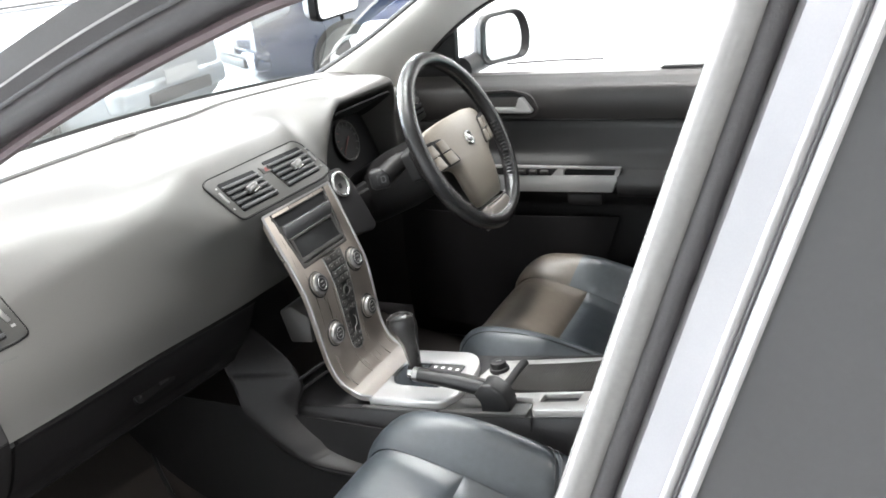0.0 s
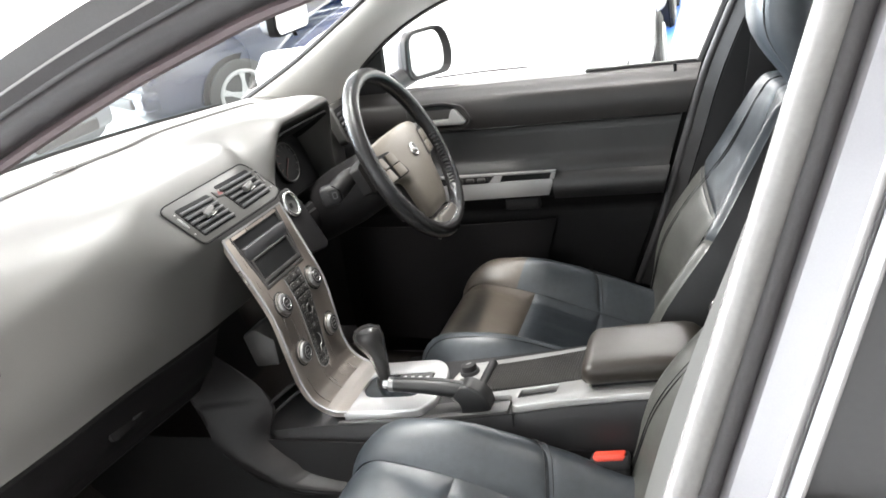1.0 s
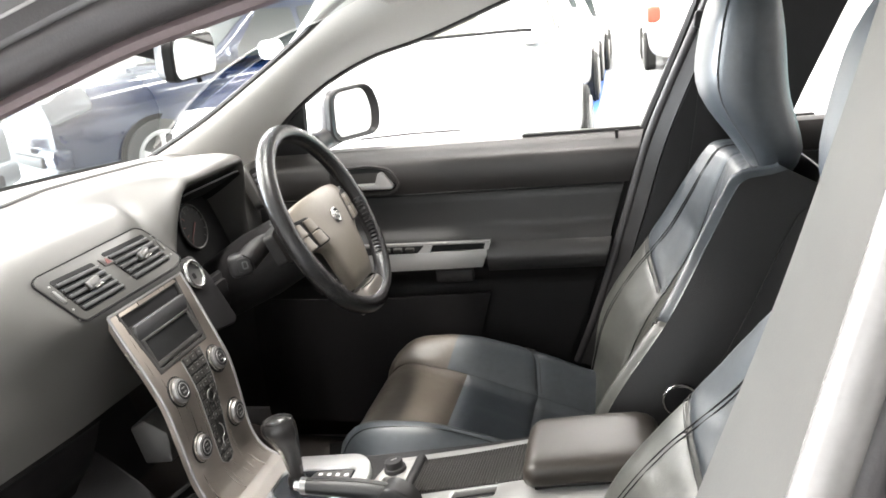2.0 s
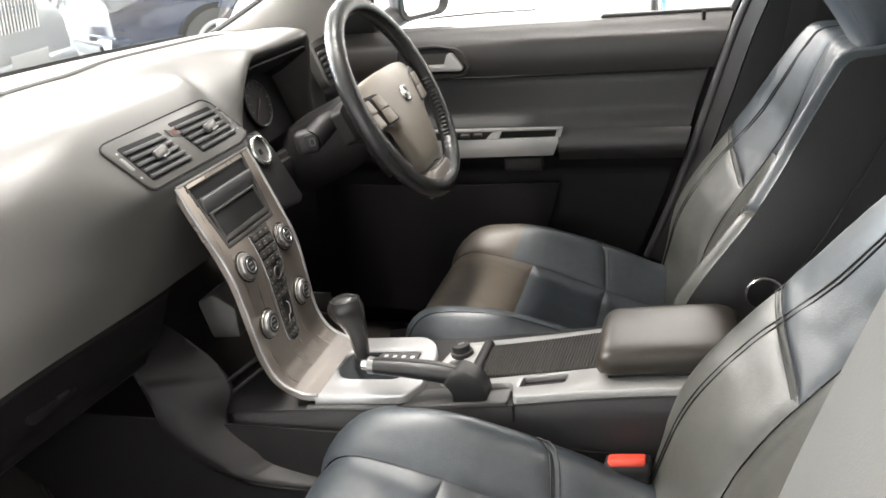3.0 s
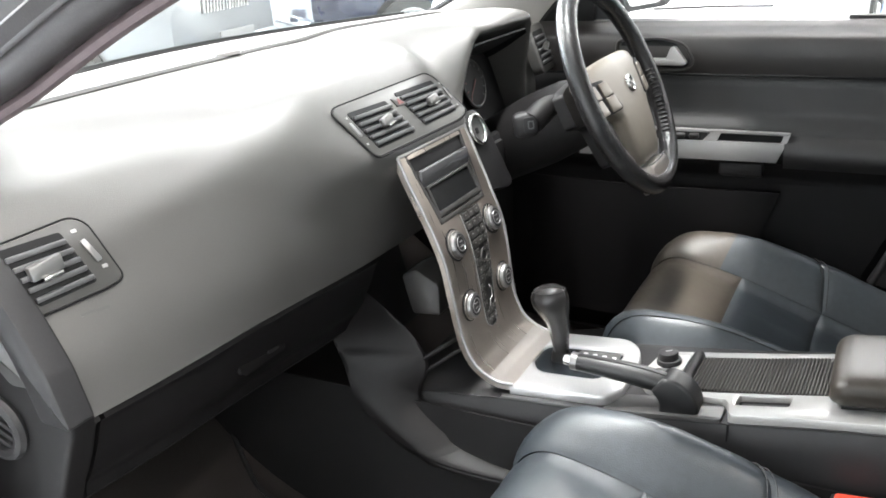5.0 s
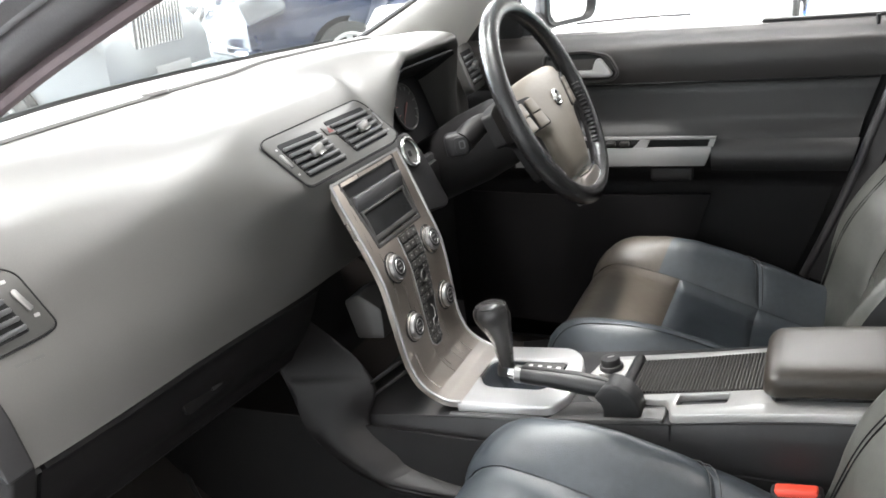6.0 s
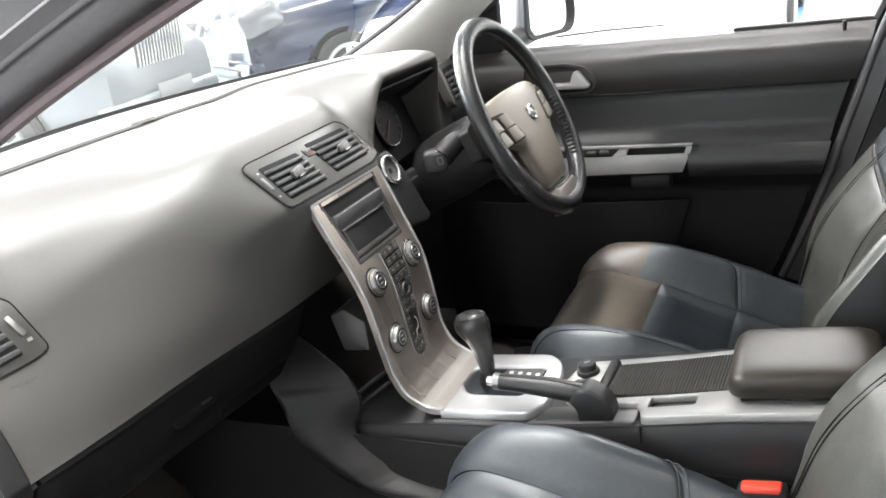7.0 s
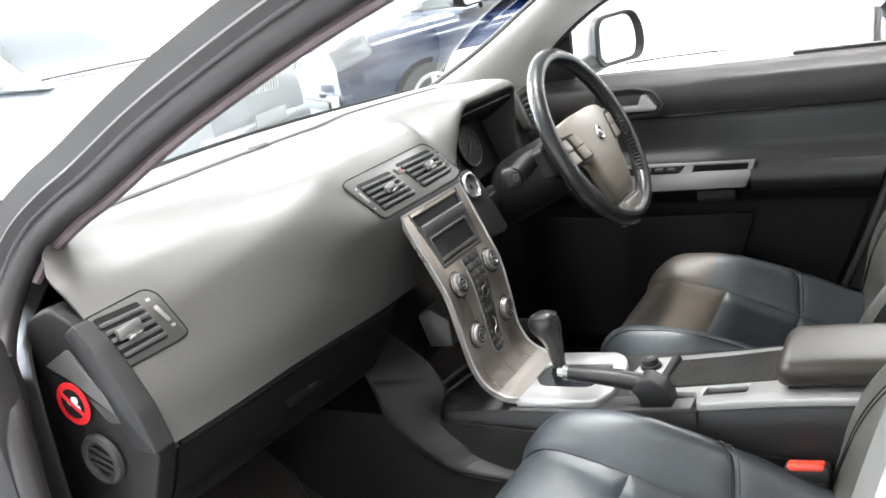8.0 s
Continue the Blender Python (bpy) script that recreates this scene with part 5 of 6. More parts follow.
# ---- front seats ----
def seat(y, recline, label, warm_lit=False):
    """A front seat centred on y, its backrest leaning back by recline degrees; the last flag paints warm light brown on
    the cushion's front.
    """
    s = thing("front_seat", label, "car seat", "front seats", at=(0, y, 0))
    prof = spline([(-0.745, 0, 0.40), (-0.772, 0, 0.46), (-0.786, 0, 0.53), (-0.786, 0, 0.580), (-0.772, 0, 0.612), (-0.735, 0, 0.627), (-0.675, 0, 0.613), (-0.60, 0, 0.587),
                   (-0.50, 0, 0.548), (-0.40, 0, 0.512), (-0.31, 0, 0.485)], 401)
    lens = [0.0]
    for a, b in zip(prof, prof[1:]):
        lens.append(lens[-1] + (b - a).length)
    total = lens[-1]

    def at_len(d):
        d = min(max(d, 0), total)
        k = min(int(np.searchsorted(lens, d)), 400)
        k = max(k, 1)
        t = (d - lens[k - 1]) / max(1e-9, lens[k] - lens[k - 1])
        return prof[k - 1].lerp(prof[k], t)

    def len_of(x):
        for k in range(150, 401):
            if prof[k].x >= x and lens[k] > 0.24:
                return lens[k]
        return total

    def cush(u, d):
        p = at_len(d)
        q = at_len(d + 0.004) - at_len(d - 0.004)
        n = Vector((-q.z, 0, q.x)).normalized()
        if n.z < 0 and n.x > 0:
            n = -n
        w = smooth(0.120, 0.200, abs(u))
        b = table([(0.0, 0.004), (0.20, 0.016), (0.27, 0.040), (0.34, 0.063), (0.42, 0.080), (0.52, 0.086), (0.62, 0.082), (0.8, 0.07)], d)[0]
        r = smooth(0.195, 0.254, abs(u))
        sag = -0.006 * math.cos(min(1, abs(u) / 0.14) * math.pi / 2) * smooth(0.3, 0.45, d)
        out = p + n * (b * w + sag - 0.055 * r * r)
        out.x += 0.055 * smooth(0.10, 0.27, abs(u)) ** 2 * (1 - smooth(0.15, 0.42, d))
        out.y = u
        return out

    def panel(fn, u0, u1, d0, d1, name, label="", nu=30, nv=60, puff=0.007, soft=0.010, open_u=(False, False), open_d=(False, False), wave=0.0, mat=None):
        def f(a, b):
            a2 = 0.5 - 0.5 * math.cos(math.pi * a)
            b2 = 0.5 - 0.5 * math.cos(math.pi * b)
            u = lerp(u0, u1, a2)
            e0, e1 = (d0(u) if callable(d0) else d0), (d1(u) if callable(d1) else d1)
            d = lerp(e0, e1, b2)
            p = fn(u, d)
            e = 0.004
            n = (fn(u + e, d) - fn(u - e, d)).cross(fn(u, d + e) - fn(u, d - e))
            n = n.normalized() if n.length > 1e-9 else Vector((0, 0, 1))
            if n.z < -0.2 or (n.x > 0.5 and abs(n.z) < 0.4):
                n = -n
            dist = min(9 if open_u[0] else abs(u - u0), 9 if open_u[1] else abs(u1 - u), 9 if open_d[0] else abs(d - e0), 9 if open_d[1] else abs(e1 - d))
            dip = puff * math.exp(-((dist / soft) ** 1.2))
            wr = wave * noise.noise(Vector((u * 22, d * 13, 2.0))) + 0.4 * wave * noise.noise(Vector((u * 60, d * 45, 7.0)))
            return p - n * (dip - wr)
        bm = grid(f, nu, nv)
        return part(name, bm, mat or LEATHER, s, label, sharp=75)

    front = WARMLIT if warm_lit else LEATHER
    d1, d2 = len_of(-0.613), len_of(-0.468)
    panel(cush, -0.143, 0.143, 0.02, d1, "cushion_front", "leather front of the cushion, warm light painted brown" if warm_lit else "smooth leather front of the cushion", 40, 60, open_d=(True, False), wave=0.0015, mat=front)
    panel(cush, -0.143, 0.143, d1, d2, "cushion_middle", "", 40, 36, wave=0.0015)
    panel(cush, -0.143, 0.143, d2, total, "cushion_rear", "", 40, 36, open_d=(False, True), wave=0.002)

    def d3(u):
        return d2 - 0.66 * (abs(u) - 0.143)

    for sg in (-1, 1):
        a, b = (0.143, 0.252) if sg > 0 else (-0.252, -0.143)
        ou = (False, True) if sg > 0 else (True, False)
        d0 = 0.02
        if warm_lit and sg > 0:
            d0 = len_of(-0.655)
            panel(cush, a, b, 0.02, d0, "bolster_nose", "leather with warm light painted brown", 30, 40, open_u=ou, open_d=(True, True), wave=0.002, puff=0.005, soft=0.008, mat=WARMLIT)
        panel(cush, a, b, d0, d3, "bolster_front", "stitched side bolster", 30, 60, open_u=ou, open_d=(True, False), wave=0.002, puff=0.005, soft=0.008)
        panel(cush, a, b, d3, total, "bolster_rear", "", 30, 40, open_u=ou, open_d=(False, True), wave=0.0025, puff=0.005, soft=0.008)
        # double stitching across the bolster and along its crest
        for off in (-0.006, 0.006):
            line = [cush(sg * lerp(0.147, 0.244, k / 16), d3(lerp(0.147, 0.244, k / 16)) + off) + Vector((0, 0, 0.0006)) for k in range(17)]
            part("stitching", tube(line, 0.0009, 5), STITCH, s)
        for off in (0.212,) if sg < 0 else ():
            line = [cush(sg * off, lerp(0.17, d2 - 0.05, k / 30)) + Vector((-0.0004, 0, 0.0006)) for k in range(31)]
            part("stitching", tube(line, 0.0008, 5), BLACK, s)
        skirt = grid(lambda u, v: cush(sg * 0.250, lerp(0.05, total, u)).lerp(Vector((cush(sg * 0.250, lerp(0.05, total, u)).x, sg * 0.244, 0.36)), v), 30, 8, thick=0.004)
        part("side_skirt", skirt, SHADESIDE, s)
    part("seat_base", rbox((0.40, 0.46, 0.16), pose(-0.50, 0, 0.40), 0.02), BLACK, s, "black seat base")

    # backrest: length up the back, forwards offset
    lean = radians(recline)
    o, up, fw = Vector((-0.342, 0, 0.485)), Vector((math.sin(lean), 0, math.cos(lean))), Vector((-math.cos(lean), 0, math.sin(lean)))

    def back(u, d):
        half = table([(0.0, 0.235), (0.15, 0.255), (0.33, 0.260), (0.45, 0.236), (0.55, 0.198), (0.66, 0.145)], d)[0]
        k = u / 0.27
        b = table([(0.0, 0.032), (0.10, 0.064), (0.20, 0.091), (0.29, 0.090), (0.42, 0.072), (0.56, 0.040), (0.66, 0.015)], d)[0]
        w = smooth(0.38, 1.02, abs(k)) ** 0.8
        r = smooth(0.93, 1.0, abs(k))
        mid = 0.018 * math.sin(math.pi * min(1, d / 0.45)) - 0.012 * smooth(0.30, 0.40, d) * (1 - smooth(0.44, 0.54, d)) * (1 - smooth(0.2, 0.5, abs(k)))
        top = 0.042 * smooth(0.36, 0.66, d) - 0.05 * smooth(0.60, 0.66, d) ** 2
        p = o + up * d + fw * (b * w + mid * (1 - w) - 0.016 * r * r + top)
        p.y = k * half
        return p

    def crease(d):
        return table([(0.0, 0.060), (0.10, 0.085), (0.15, 0.112), (0.23, 0.125), (0.66, 0.125)], d)[0]

    def face(u, d):
        """The backrest's face, with the crease beside the bolster at |u| = 0.135."""
        c, a = crease(d), abs(u)
        return back(math.copysign(a / 0.135 * c if a < 0.135 else lerp(c, 0.27, (a - 0.135) / 0.135), u), d)

    def cross(u):
        return 0.318 + 0.55 * max(0.0, abs(u) - 0.135)

    panel(face, -0.135, 0.135, 0.0, 0.17, "backrest_lower", "", 40, 40, open_d=(True, False), wave=0.002, mat=WARMBACK)
    panel(face, -0.135, 0.135, 0.17, 0.40, "backrest_middle", "", 40, 40, wave=0.002, mat=WARMBACK)
    panel(face, -0.135, 0.135, 0.40, 0.66, "backrest_upper", "", 40, 44, open_d=(False, True), wave=0.0015)
    for sg in (-1, 1):
        a, b = (0.135, 0.27) if sg > 0 else (-0.27, -0.135)
        ou = (False, True) if sg > 0 else (True, False)
        panel(face, a, b, 0.0, cross, "bolster_lower", "stitched backrest bolster with warm reflections painted olive-grey", 30, 44, open_u=ou, open_d=(True, False), wave=0.002, puff=0.005, soft=0.008, mat=WARMBACK)
        panel(face, a, b, cross, 0.66, "bolster_upper", "", 30, 50, open_u=ou, open_d=(False, True), wave=0.002, puff=0.005, soft=0.008)
        for off in (-0.0032, 0.0032):
            seam = [back(sg * (table([(0.0, 0.245), (0.10, 0.234), (0.23, 0.223), (0.34, 0.215), (0.46, 0.200), (0.64, 0.190)], d)[0] + off), d) + fw * 0.0003 for d in (0.03 + 0.61 * k / 50 for k in range(51))]
            part("bolster_seam", tube(seam, 0.0011, 6), BLACK, s)
        for off in (-0.005, 0.005):
            line = [face(sg * lerp(0.142, 0.262, k / 16), cross(lerp(0.142, 0.262, k / 16)) + off) + fw * 0.0006 for k in range(17)]
            part("stitching", tube(line, 0.0009, 5), STITCH, s)
        side = grid(lambda u, v: back(sg * 0.27, lerp(0.0, 0.66, u)) - fw * (0.15 * v) + Vector((0, sg * 0.012 * math.sin(math.pi * v), 0)), 40, 10, thick=0.004)
        part("backrest_side", side, SHADESIDE, s, "smooth dark backrest side")
        line = [back(sg * 0.27, lerp(0.0, 0.64, k / 40)) - fw * 0.095 + Vector((0, sg * 0.0135, 0)) for k in range(41)]
        part("side_seam", tube(line, 0.0014, 6), BLACK, s)
    part("back_shell", grid(lambda u, v: o + up * lerp(0.0, 0.67, u) - fw * (0.10 + 0.02 * math.sin(math.pi * v) - 0.042 * smooth(0.36, 0.66, lerp(0.0, 0.66, u))) + Vector((0, lerp(-1, 1, v) * back(0.27, lerp(0.0, 0.66, u)).y, 0)), 20, 14, thick=0.01), BLACK, s, "black seat back shell")
    # headrest
    rings = []
    for k in range(17):
        t = k / 16
        z = lerp(1.045, 1.375, t)
        xf = table([(0, -0.028), (0.12, -0.052), (0.4, -0.112), (0.7, -0.108), (0.9, -0.085), (1.0, -0.05)], t)[0]
        xb = table([(0, 0.03), (0.12, 0.045), (0.4, 0.022), (0.7, 0.012), (0.9, -0.002), (1.0, -0.03)], t)[0]
        hw = table([(0, 0.085), (0.12, 0.112), (0.4, 0.128), (0.7, 0.130), (0.9, 0.115), (1.0, 0.07)], t)[0]
        ring = []
        for a in range(32):
            c, q = math.cos(a / 16 * math.pi), math.sin(a / 16 * math.pi)
            ring.append(Vector(((xf + xb) / 2 + (xb - xf) / 2 * math.copysign(abs(c) ** 0.7, c), hw * math.copysign(abs(q) ** 0.6, q), z)))
        more = Matrix.Rotation(radians(recline - 27), 3, "Y")
        rings.append([o + more @ (p + Vector((-0.042, 0, 0)) - o) for p in ring])
    part("headrest", loft(rings), LEATHER, s, "tall dark leather headrest", sharp=75)
    part("headrest_seam", tube([r[11] * 1.002 for r in rings], 0.0015, 5), STITCH, s)
    part("headrest_seam", tube([r[21] * 1.002 for r in rings], 0.0015, 5), STITCH, s)
    return s


pass_seat = seat(-0.365, 33.0, "dark blue-grey leather passenger seat leaning well back")
drv_seat = seat(0.360, 28.5, "dark blue-grey leather driver's seat, its front painted brown for warm light", warm_lit=True)
part("recline_knob", disc(0.026, 0.02, turned((-0.195, -0.282, 0.745), (1, 0, 0), (0, 0, 1)), 0.004), BLACK, drv_seat, "round black recliner knob")
part("knob_ring", ringmesh(0.025, 0.0018, turned((-0.195, -0.282, 0.745), (1, 0, 0), (0, 0, 1)), 30, 6), CHROME, drv_seat, "thin chrome knob ring")

# ---- seat belt buckle ----
bk = thing("belt_buckle", "black seat belt buckle with a red button", "belt buckle")
mb = turned((-0.374, -0.158, 0.598), (1, 0, 0.10), (-0.25, 0.2, 1))
part("buckle_body", rbox((0.058, 0.075, 0.026), mb @ pose(0, -0.034, -0.012), 0.007, 3), BLACK, bk)
part("buckle_frame", rbox((0.060, 0.022, 0.030), mb @ pose(0, 0.0, -0.012), 0.005), DARK, bk)
part("red_button", rbox((0.050, 0.014, 0.022), mb @ pose(0.0, 0.008, -0.008), 0.004), REDP, bk, "orange-red release button")
part("buckle_stem", tube([(-0.385, -0.155, 0.56), (-0.36, -0.15, 0.40)], 0.012, 8), BLACK, bk)

# ---- driver's belt ----
belt = thing("seat_belt", "dark grey seat belt webbing on the pillar", "seat belt")
bp = spline([(-0.10, 0.615, 1.27), (-0.13, 0.615, 1.05), (-0.17, 0.62, 0.80), (-0.21, 0.63, 0.55)], 20)
part("webbing", grid(lambda u, v: bp[round(u * 19)] + Vector((0.046 * v, 0.004 * v, 0)), 19, 2, thick=0.002), DARK, belt)
part("upper_guide", rbox((0.075, 0.018, 0.035), pose(-0.085, 0.618, 1.275, 0, 10), 0.008), BLACK, belt, "black upper belt guide")

# ---- steering wheel ----
sw = thing("steering_wheel", "black leather three-spoke steering wheel with grey-brown hub", "steering wheel")
WC, WT = Vector((-0.7995, 0.3225, 0.9999)), radians(24.7)
wm = turned(WC, (0, 1, 0), (-math.sin(WT), 0, math.cos(WT)))
wz = wm.to_3x3() @ Vector((0, 0, 1))
R0 = 0.176
bm = tube([wm @ Vector((R0 * math.cos(a / 48 * math.pi), R0 * math.sin(a / 48 * math.pi), 0)) for a in range(96)], 0.0165, 18, True, up=wz)
part("rim", bm, RIM, sw, "black leather rim", sharp=80)
# hub pad with its two side arms, domed towards the driver
HUBLINE = [(-0.150, 0.040), (-0.120, 0.050), (-0.060, 0.056), (0.060, 0.056), (0.120, 0.050), (0.150, 0.040), (0.150, -0.026), (0.100, -0.034), (0.078, -0.046), (0.073, -0.080), (0.064, -0.110), (0.054, -0.134),
           (-0.054, -0.134), (-0.064, -0.110), (-0.073, -0.080), (-0.078, -0.046), (-0.100, -0.034), (-0.150, -0.026)]
hub = rounded(HUBLINE, [0.008, 0.03, 0.04, 0.04, 0.03, 0.008, 0.008, 0.014, 0.016, 0.02, 0.02, 0.012, 0.012, 0.02, 0.02, 0.016, 0.014, 0.008], 6)


def dome(x, y):
    return 0.016 - 1.05 * x * x - 0.9 * (y + 0.02) ** 2


rings = [[wm @ Vector((x * s, (y + 0.02) * s - 0.02, dome(x * s, (y + 0.02) * s - 0.02) - d)) for x, y in hub] for s, d in ((0.94, 0.024), (0.99, 0.018), (1.0, 0.010), (0.985, 0.005), (0.95, 0.002), (0.80, 0.0), (0.6, 0.0), (0.35, 0.0), (0.12, 0.0))]
part("hub_pad", loft(rings), HUB, sw, "grey-brown hub pad", sharp=70)
em = wm @ pose(0.0, -0.001, dome(0, 0) + 0.0005)
part("emblem", ringmesh(0.0125, 0.0036, em, 28, 8), CHROME, sw, "small bright round emblem")
part("emblem_bar", rbox((0.036, 0.0075, 0.004), em @ pose(0, 0, 0.001, 0, 0, -42), 0.0015), CHROME, sw)
for sg in (-1, 1):
    quad = [(sg * 0.152, 0.031), (sg * 0.092, 0.026), (sg * 0.066, -0.031), (sg * 0.149, -0.031)]
    quad = quad if sg > 0 else list(reversed(quad))
    slope = math.degrees(math.atan(2.1 * 0.110))
    pp = wm @ pose(sg * 0.110, 0.0, dome(0.110, 0.0) + 0.0012, 0, sg * slope)

    def on_pod(x, y):
        return ((x - sg * 0.110) * 1.02, y)

    pod = part("button_pod", slab(rounded([on_pod(*q) for q in reversed(quad)], [0.004, 0.010, 0.010, 0.004]), 0.010, pp, 0.001), HOLE, sw, "dark-edged button pad")
    for k in range(2):
        y0, y1 = (-0.0285, -0.003) if k == 0 else (-0.0015, 0.0225)
        for c in range(2):
            xa = lerp(0.147, lerp(0.070, 0.090, (y0 + 0.031) / 0.057), 0.54 * c + 0.02)
            xb = lerp(0.147, lerp(0.070, 0.090, (y0 + 0.031) / 0.057), 0.46 + 0.50 * c)
            q4 = [on_pod(sg * xa, y0), on_pod(sg * xb, y0), on_pod(sg * (xb + 0.008), y1), on_pod(sg * (xa + 0.004 * c), y1)]
            q4 = q4 if sg < 0 else list(reversed(q4))
            part("button", slab(rounded(q4, 0.003, 3), 0.004, pp @ Matrix.Translation((0, 0, 0.0022)), 0.001), BUTTON, pod)
    # dark ribbed grip on the rim's inner side
    for k in range(15):
        a = radians(-44 + 3.1 * k)
        c = wm @ Vector((sg * 0.1640 * math.cos(a), 0.1640 * math.sin(a), 0.0050))
        part("grip_rib", rbox((0.013, 0.0032, 0.014), turned(c, wm.to_3x3() @ Vector((sg * math.cos(a), math.sin(a), 0)), wm.to_3x3() @ Vector((-sg * math.sin(a), math.cos(a), 0))), 0.0014, 1), BLACK, sw)
cap = rounded([(-0.050, -0.138), (0.050, -0.138), (0.058, -0.166), (0.050, -0.184), (-0.050, -0.184), (-0.058, -0.166)], 0.008)
part("spoke_cap", slab(cap, 0.030, wm @ Matrix.Translation((0, 0, 0.010)), 0.008, bevel_seg=4), SPOKE, sw, "satin grey lower spoke cap")
part("cap_line", tube([wm @ Vector((lerp(-0.052, 0.052, k / 10), -0.1360 - 0.004 * math.sin(math.pi * k / 10), 0.0075)) for k in range(11)], 0.0018, 6), CHROME, sw, "thin bright line under the hub")
part("dark_well", slab([(x * 0.84, y * 0.84 - 0.004) for x, y in hub], 0.02, wm @ Matrix.Translation((0, 0, -0.052))), BLACK, sw)
# column, shroud, stalks
axis = wm.to_3x3() @ Vector((0, 0, -1))
part("column_shroud", tube([WC + axis * d + Vector((0, 0, dz)) for d, dz in ((0.055, -0.01), (0.09, -0.012), (0.16, -0.015), (0.26, -0.02))], [0.050, 0.062, 0.066, 0.060], 20), BLACK, sw, "black column shroud", sharp=60)
stalk = spline([WC + axis * 0.075 + Vector((0, -0.045, 0.006)), Vector((-0.885, 0.215, 0.985)), Vector((-0.902, 0.168, 0.966))], 12)
part("stalk", tube(stalk, [0.014, 0.014, 0.014, 0.015, 0.016, 0.017, 0.018, 0.019, 0.020, 0.020, 0.020, 0.019], 14), BLACK, sw, "black control stalk")
sk = turned((-0.907, 0.158, 0.962), (0.86, 0.40, 0.10), (0.10, 0.0, 1))
end = part("stalk_end", rbox((0.040, 0.042, 0.030), sk @ pose(0, 0, -0.012), 0.011, 3), DARK, sw, "grey moulded stalk end")
part("end_plate", slab(rect(0.022, 0.026, 0.006), 0.004, sk @ pose(0.007, 0.002, 0.0045), 0.001), DARK, end)
part("stalk_mark", slab(rect(0.010, 0.014, 0.003), 0.001, sk @ pose(0.008, 0.002, 0.0050), 0.0, (rect(0.006, 0.010, 0.002),)), SLAT, end)
stalk2 = spline([WC + axis * 0.085 + Vector((0, 0.05, 0.0)), WC + axis * 0.08 + Vector((0, 0.20, 0.0))], 8)
part("stalk", tube(stalk2, 0.012, 12), BLACK, sw)

# ---- carpet and mat ----
carp = thing("footwell_carpet", "black footwell carpet with a bound mat", "carpet", kind="structure")


def floor_z(x):
    return table([(-1.62, 0.66), (-1.45, 0.53), (-1.30, 0.42), (-1.15, 0.365), (-0.9, 0.345), (0.9, 0.34)], x)[0]


part("carpet", grid(lambda u, v: Vector((lerp(-1.6, 0.9, u), lerp(-0.70, 0.70, v), floor_z(lerp(-1.6, 0.9, u)))), 60, 20, thick=0.004), CARPET, carp)
mat_out = spline([(-0.80, -0.62, 0), (-1.14, -0.60, 0), (-1.38, -0.54, 0), (-1.46, -0.42, 0), (-1.47, -0.16, 0), (-1.42, -0.105, 0), (-1.30, -0.170, 0), (-1.25, -0.192, 0), (-1.12, -0.194, 0), (-0.80, -0.212, 0)], 90)
part("mat_binding", tube([Vector((p.x, p.y, floor_z(p.x) + 0.008)) for p in mat_out], 0.0045, 6), DARK, carp, "bound edge of the floor mat")
part("floor_mat", grid(lambda u, v: Vector((lerp(-1.42, -0.84, u), lerp(-0.595, -0.23, v), floor_z(lerp(-1.42, -0.84, u)) + 0.006)), 20, 10, thick=0.003), CARPET, carp, "dark brown carpet mat")


# ---- showroom ----
hall = thing("showroom_floor", "pale glossy showroom floor with blue bays", "floor", kind="structure")
part("floor", rbox((30, 32, 0.10), pose(-2, 6, -0.05), 0.0), FLOORWHITE, hall)
part("blue_bay", rbox((1.9, 9.5, 0.006), pose(-1.55, 11.8, 0.003), 0.0), FLOORBLUE, hall, "blue painted floor bay")
for name, size, p in (("wall_north", (30, 0.2, 4.4), (-2, 21, 2.2)), ("wall_south", (30, 0.2, 4.4), (-2, -9, 2.2)), ("wall_east", (0.2, 30, 4.4), (12, 6, 2.2)), ("wall_west", (0.2, 30, 4.4), (-13, 6, 2.2))):
    w = part(name, rbox(size, pose(*p), 0.0), WALL)
    tagged(w, "plain white showroom wall", "wall", kind="structure")
c = part("ceiling", rbox((30, 32, 0.2), pose(-2, 6, 4.4), 0.0), CEIL)
tagged(c, "pale showroom ceiling", "ceiling", kind="structure")


# Glazed shop front in the wall ahead of the cars, unseen and added to brighten the seats.
win = thing("unseen_window", "unseen shop window with grey mullions, added to light the seats", "window", kind="structure")
part("pane", rbox((0.02, 10.0, 2.9), pose(-12.86, 2.5, 1.95), 0.0), glow("added_daylight_pane", (0.86, 0.93, 1.0), 2.0), win, "glowing pane of the added window")
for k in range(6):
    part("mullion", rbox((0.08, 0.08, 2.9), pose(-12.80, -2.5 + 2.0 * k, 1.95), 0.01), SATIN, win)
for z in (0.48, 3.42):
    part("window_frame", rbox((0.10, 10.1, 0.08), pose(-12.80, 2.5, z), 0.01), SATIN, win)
day = area_lamp("added_daylight", -12.74, 2.5, 1.95, 2.9, 10.0, 7500.0, (0.84, 0.92, 1.0))
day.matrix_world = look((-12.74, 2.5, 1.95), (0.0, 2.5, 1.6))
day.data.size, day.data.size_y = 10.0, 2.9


def ceiling_light(x, y):
    t = thing("ceiling_light", "long white fluorescent ceiling light", "ceiling light", "showroom lights", at=(x, y, 4.22))
    part("housing", rbox((0.34, 2.5, 0.06), pose(0, 0, 0.05), 0.01), CEIL, t)
    part("diffuser", rbox((0.28, 2.4, 0.03), pose(0, 0, 0.005), 0.008), TUBE, t, "glowing white diffuser")
    return t


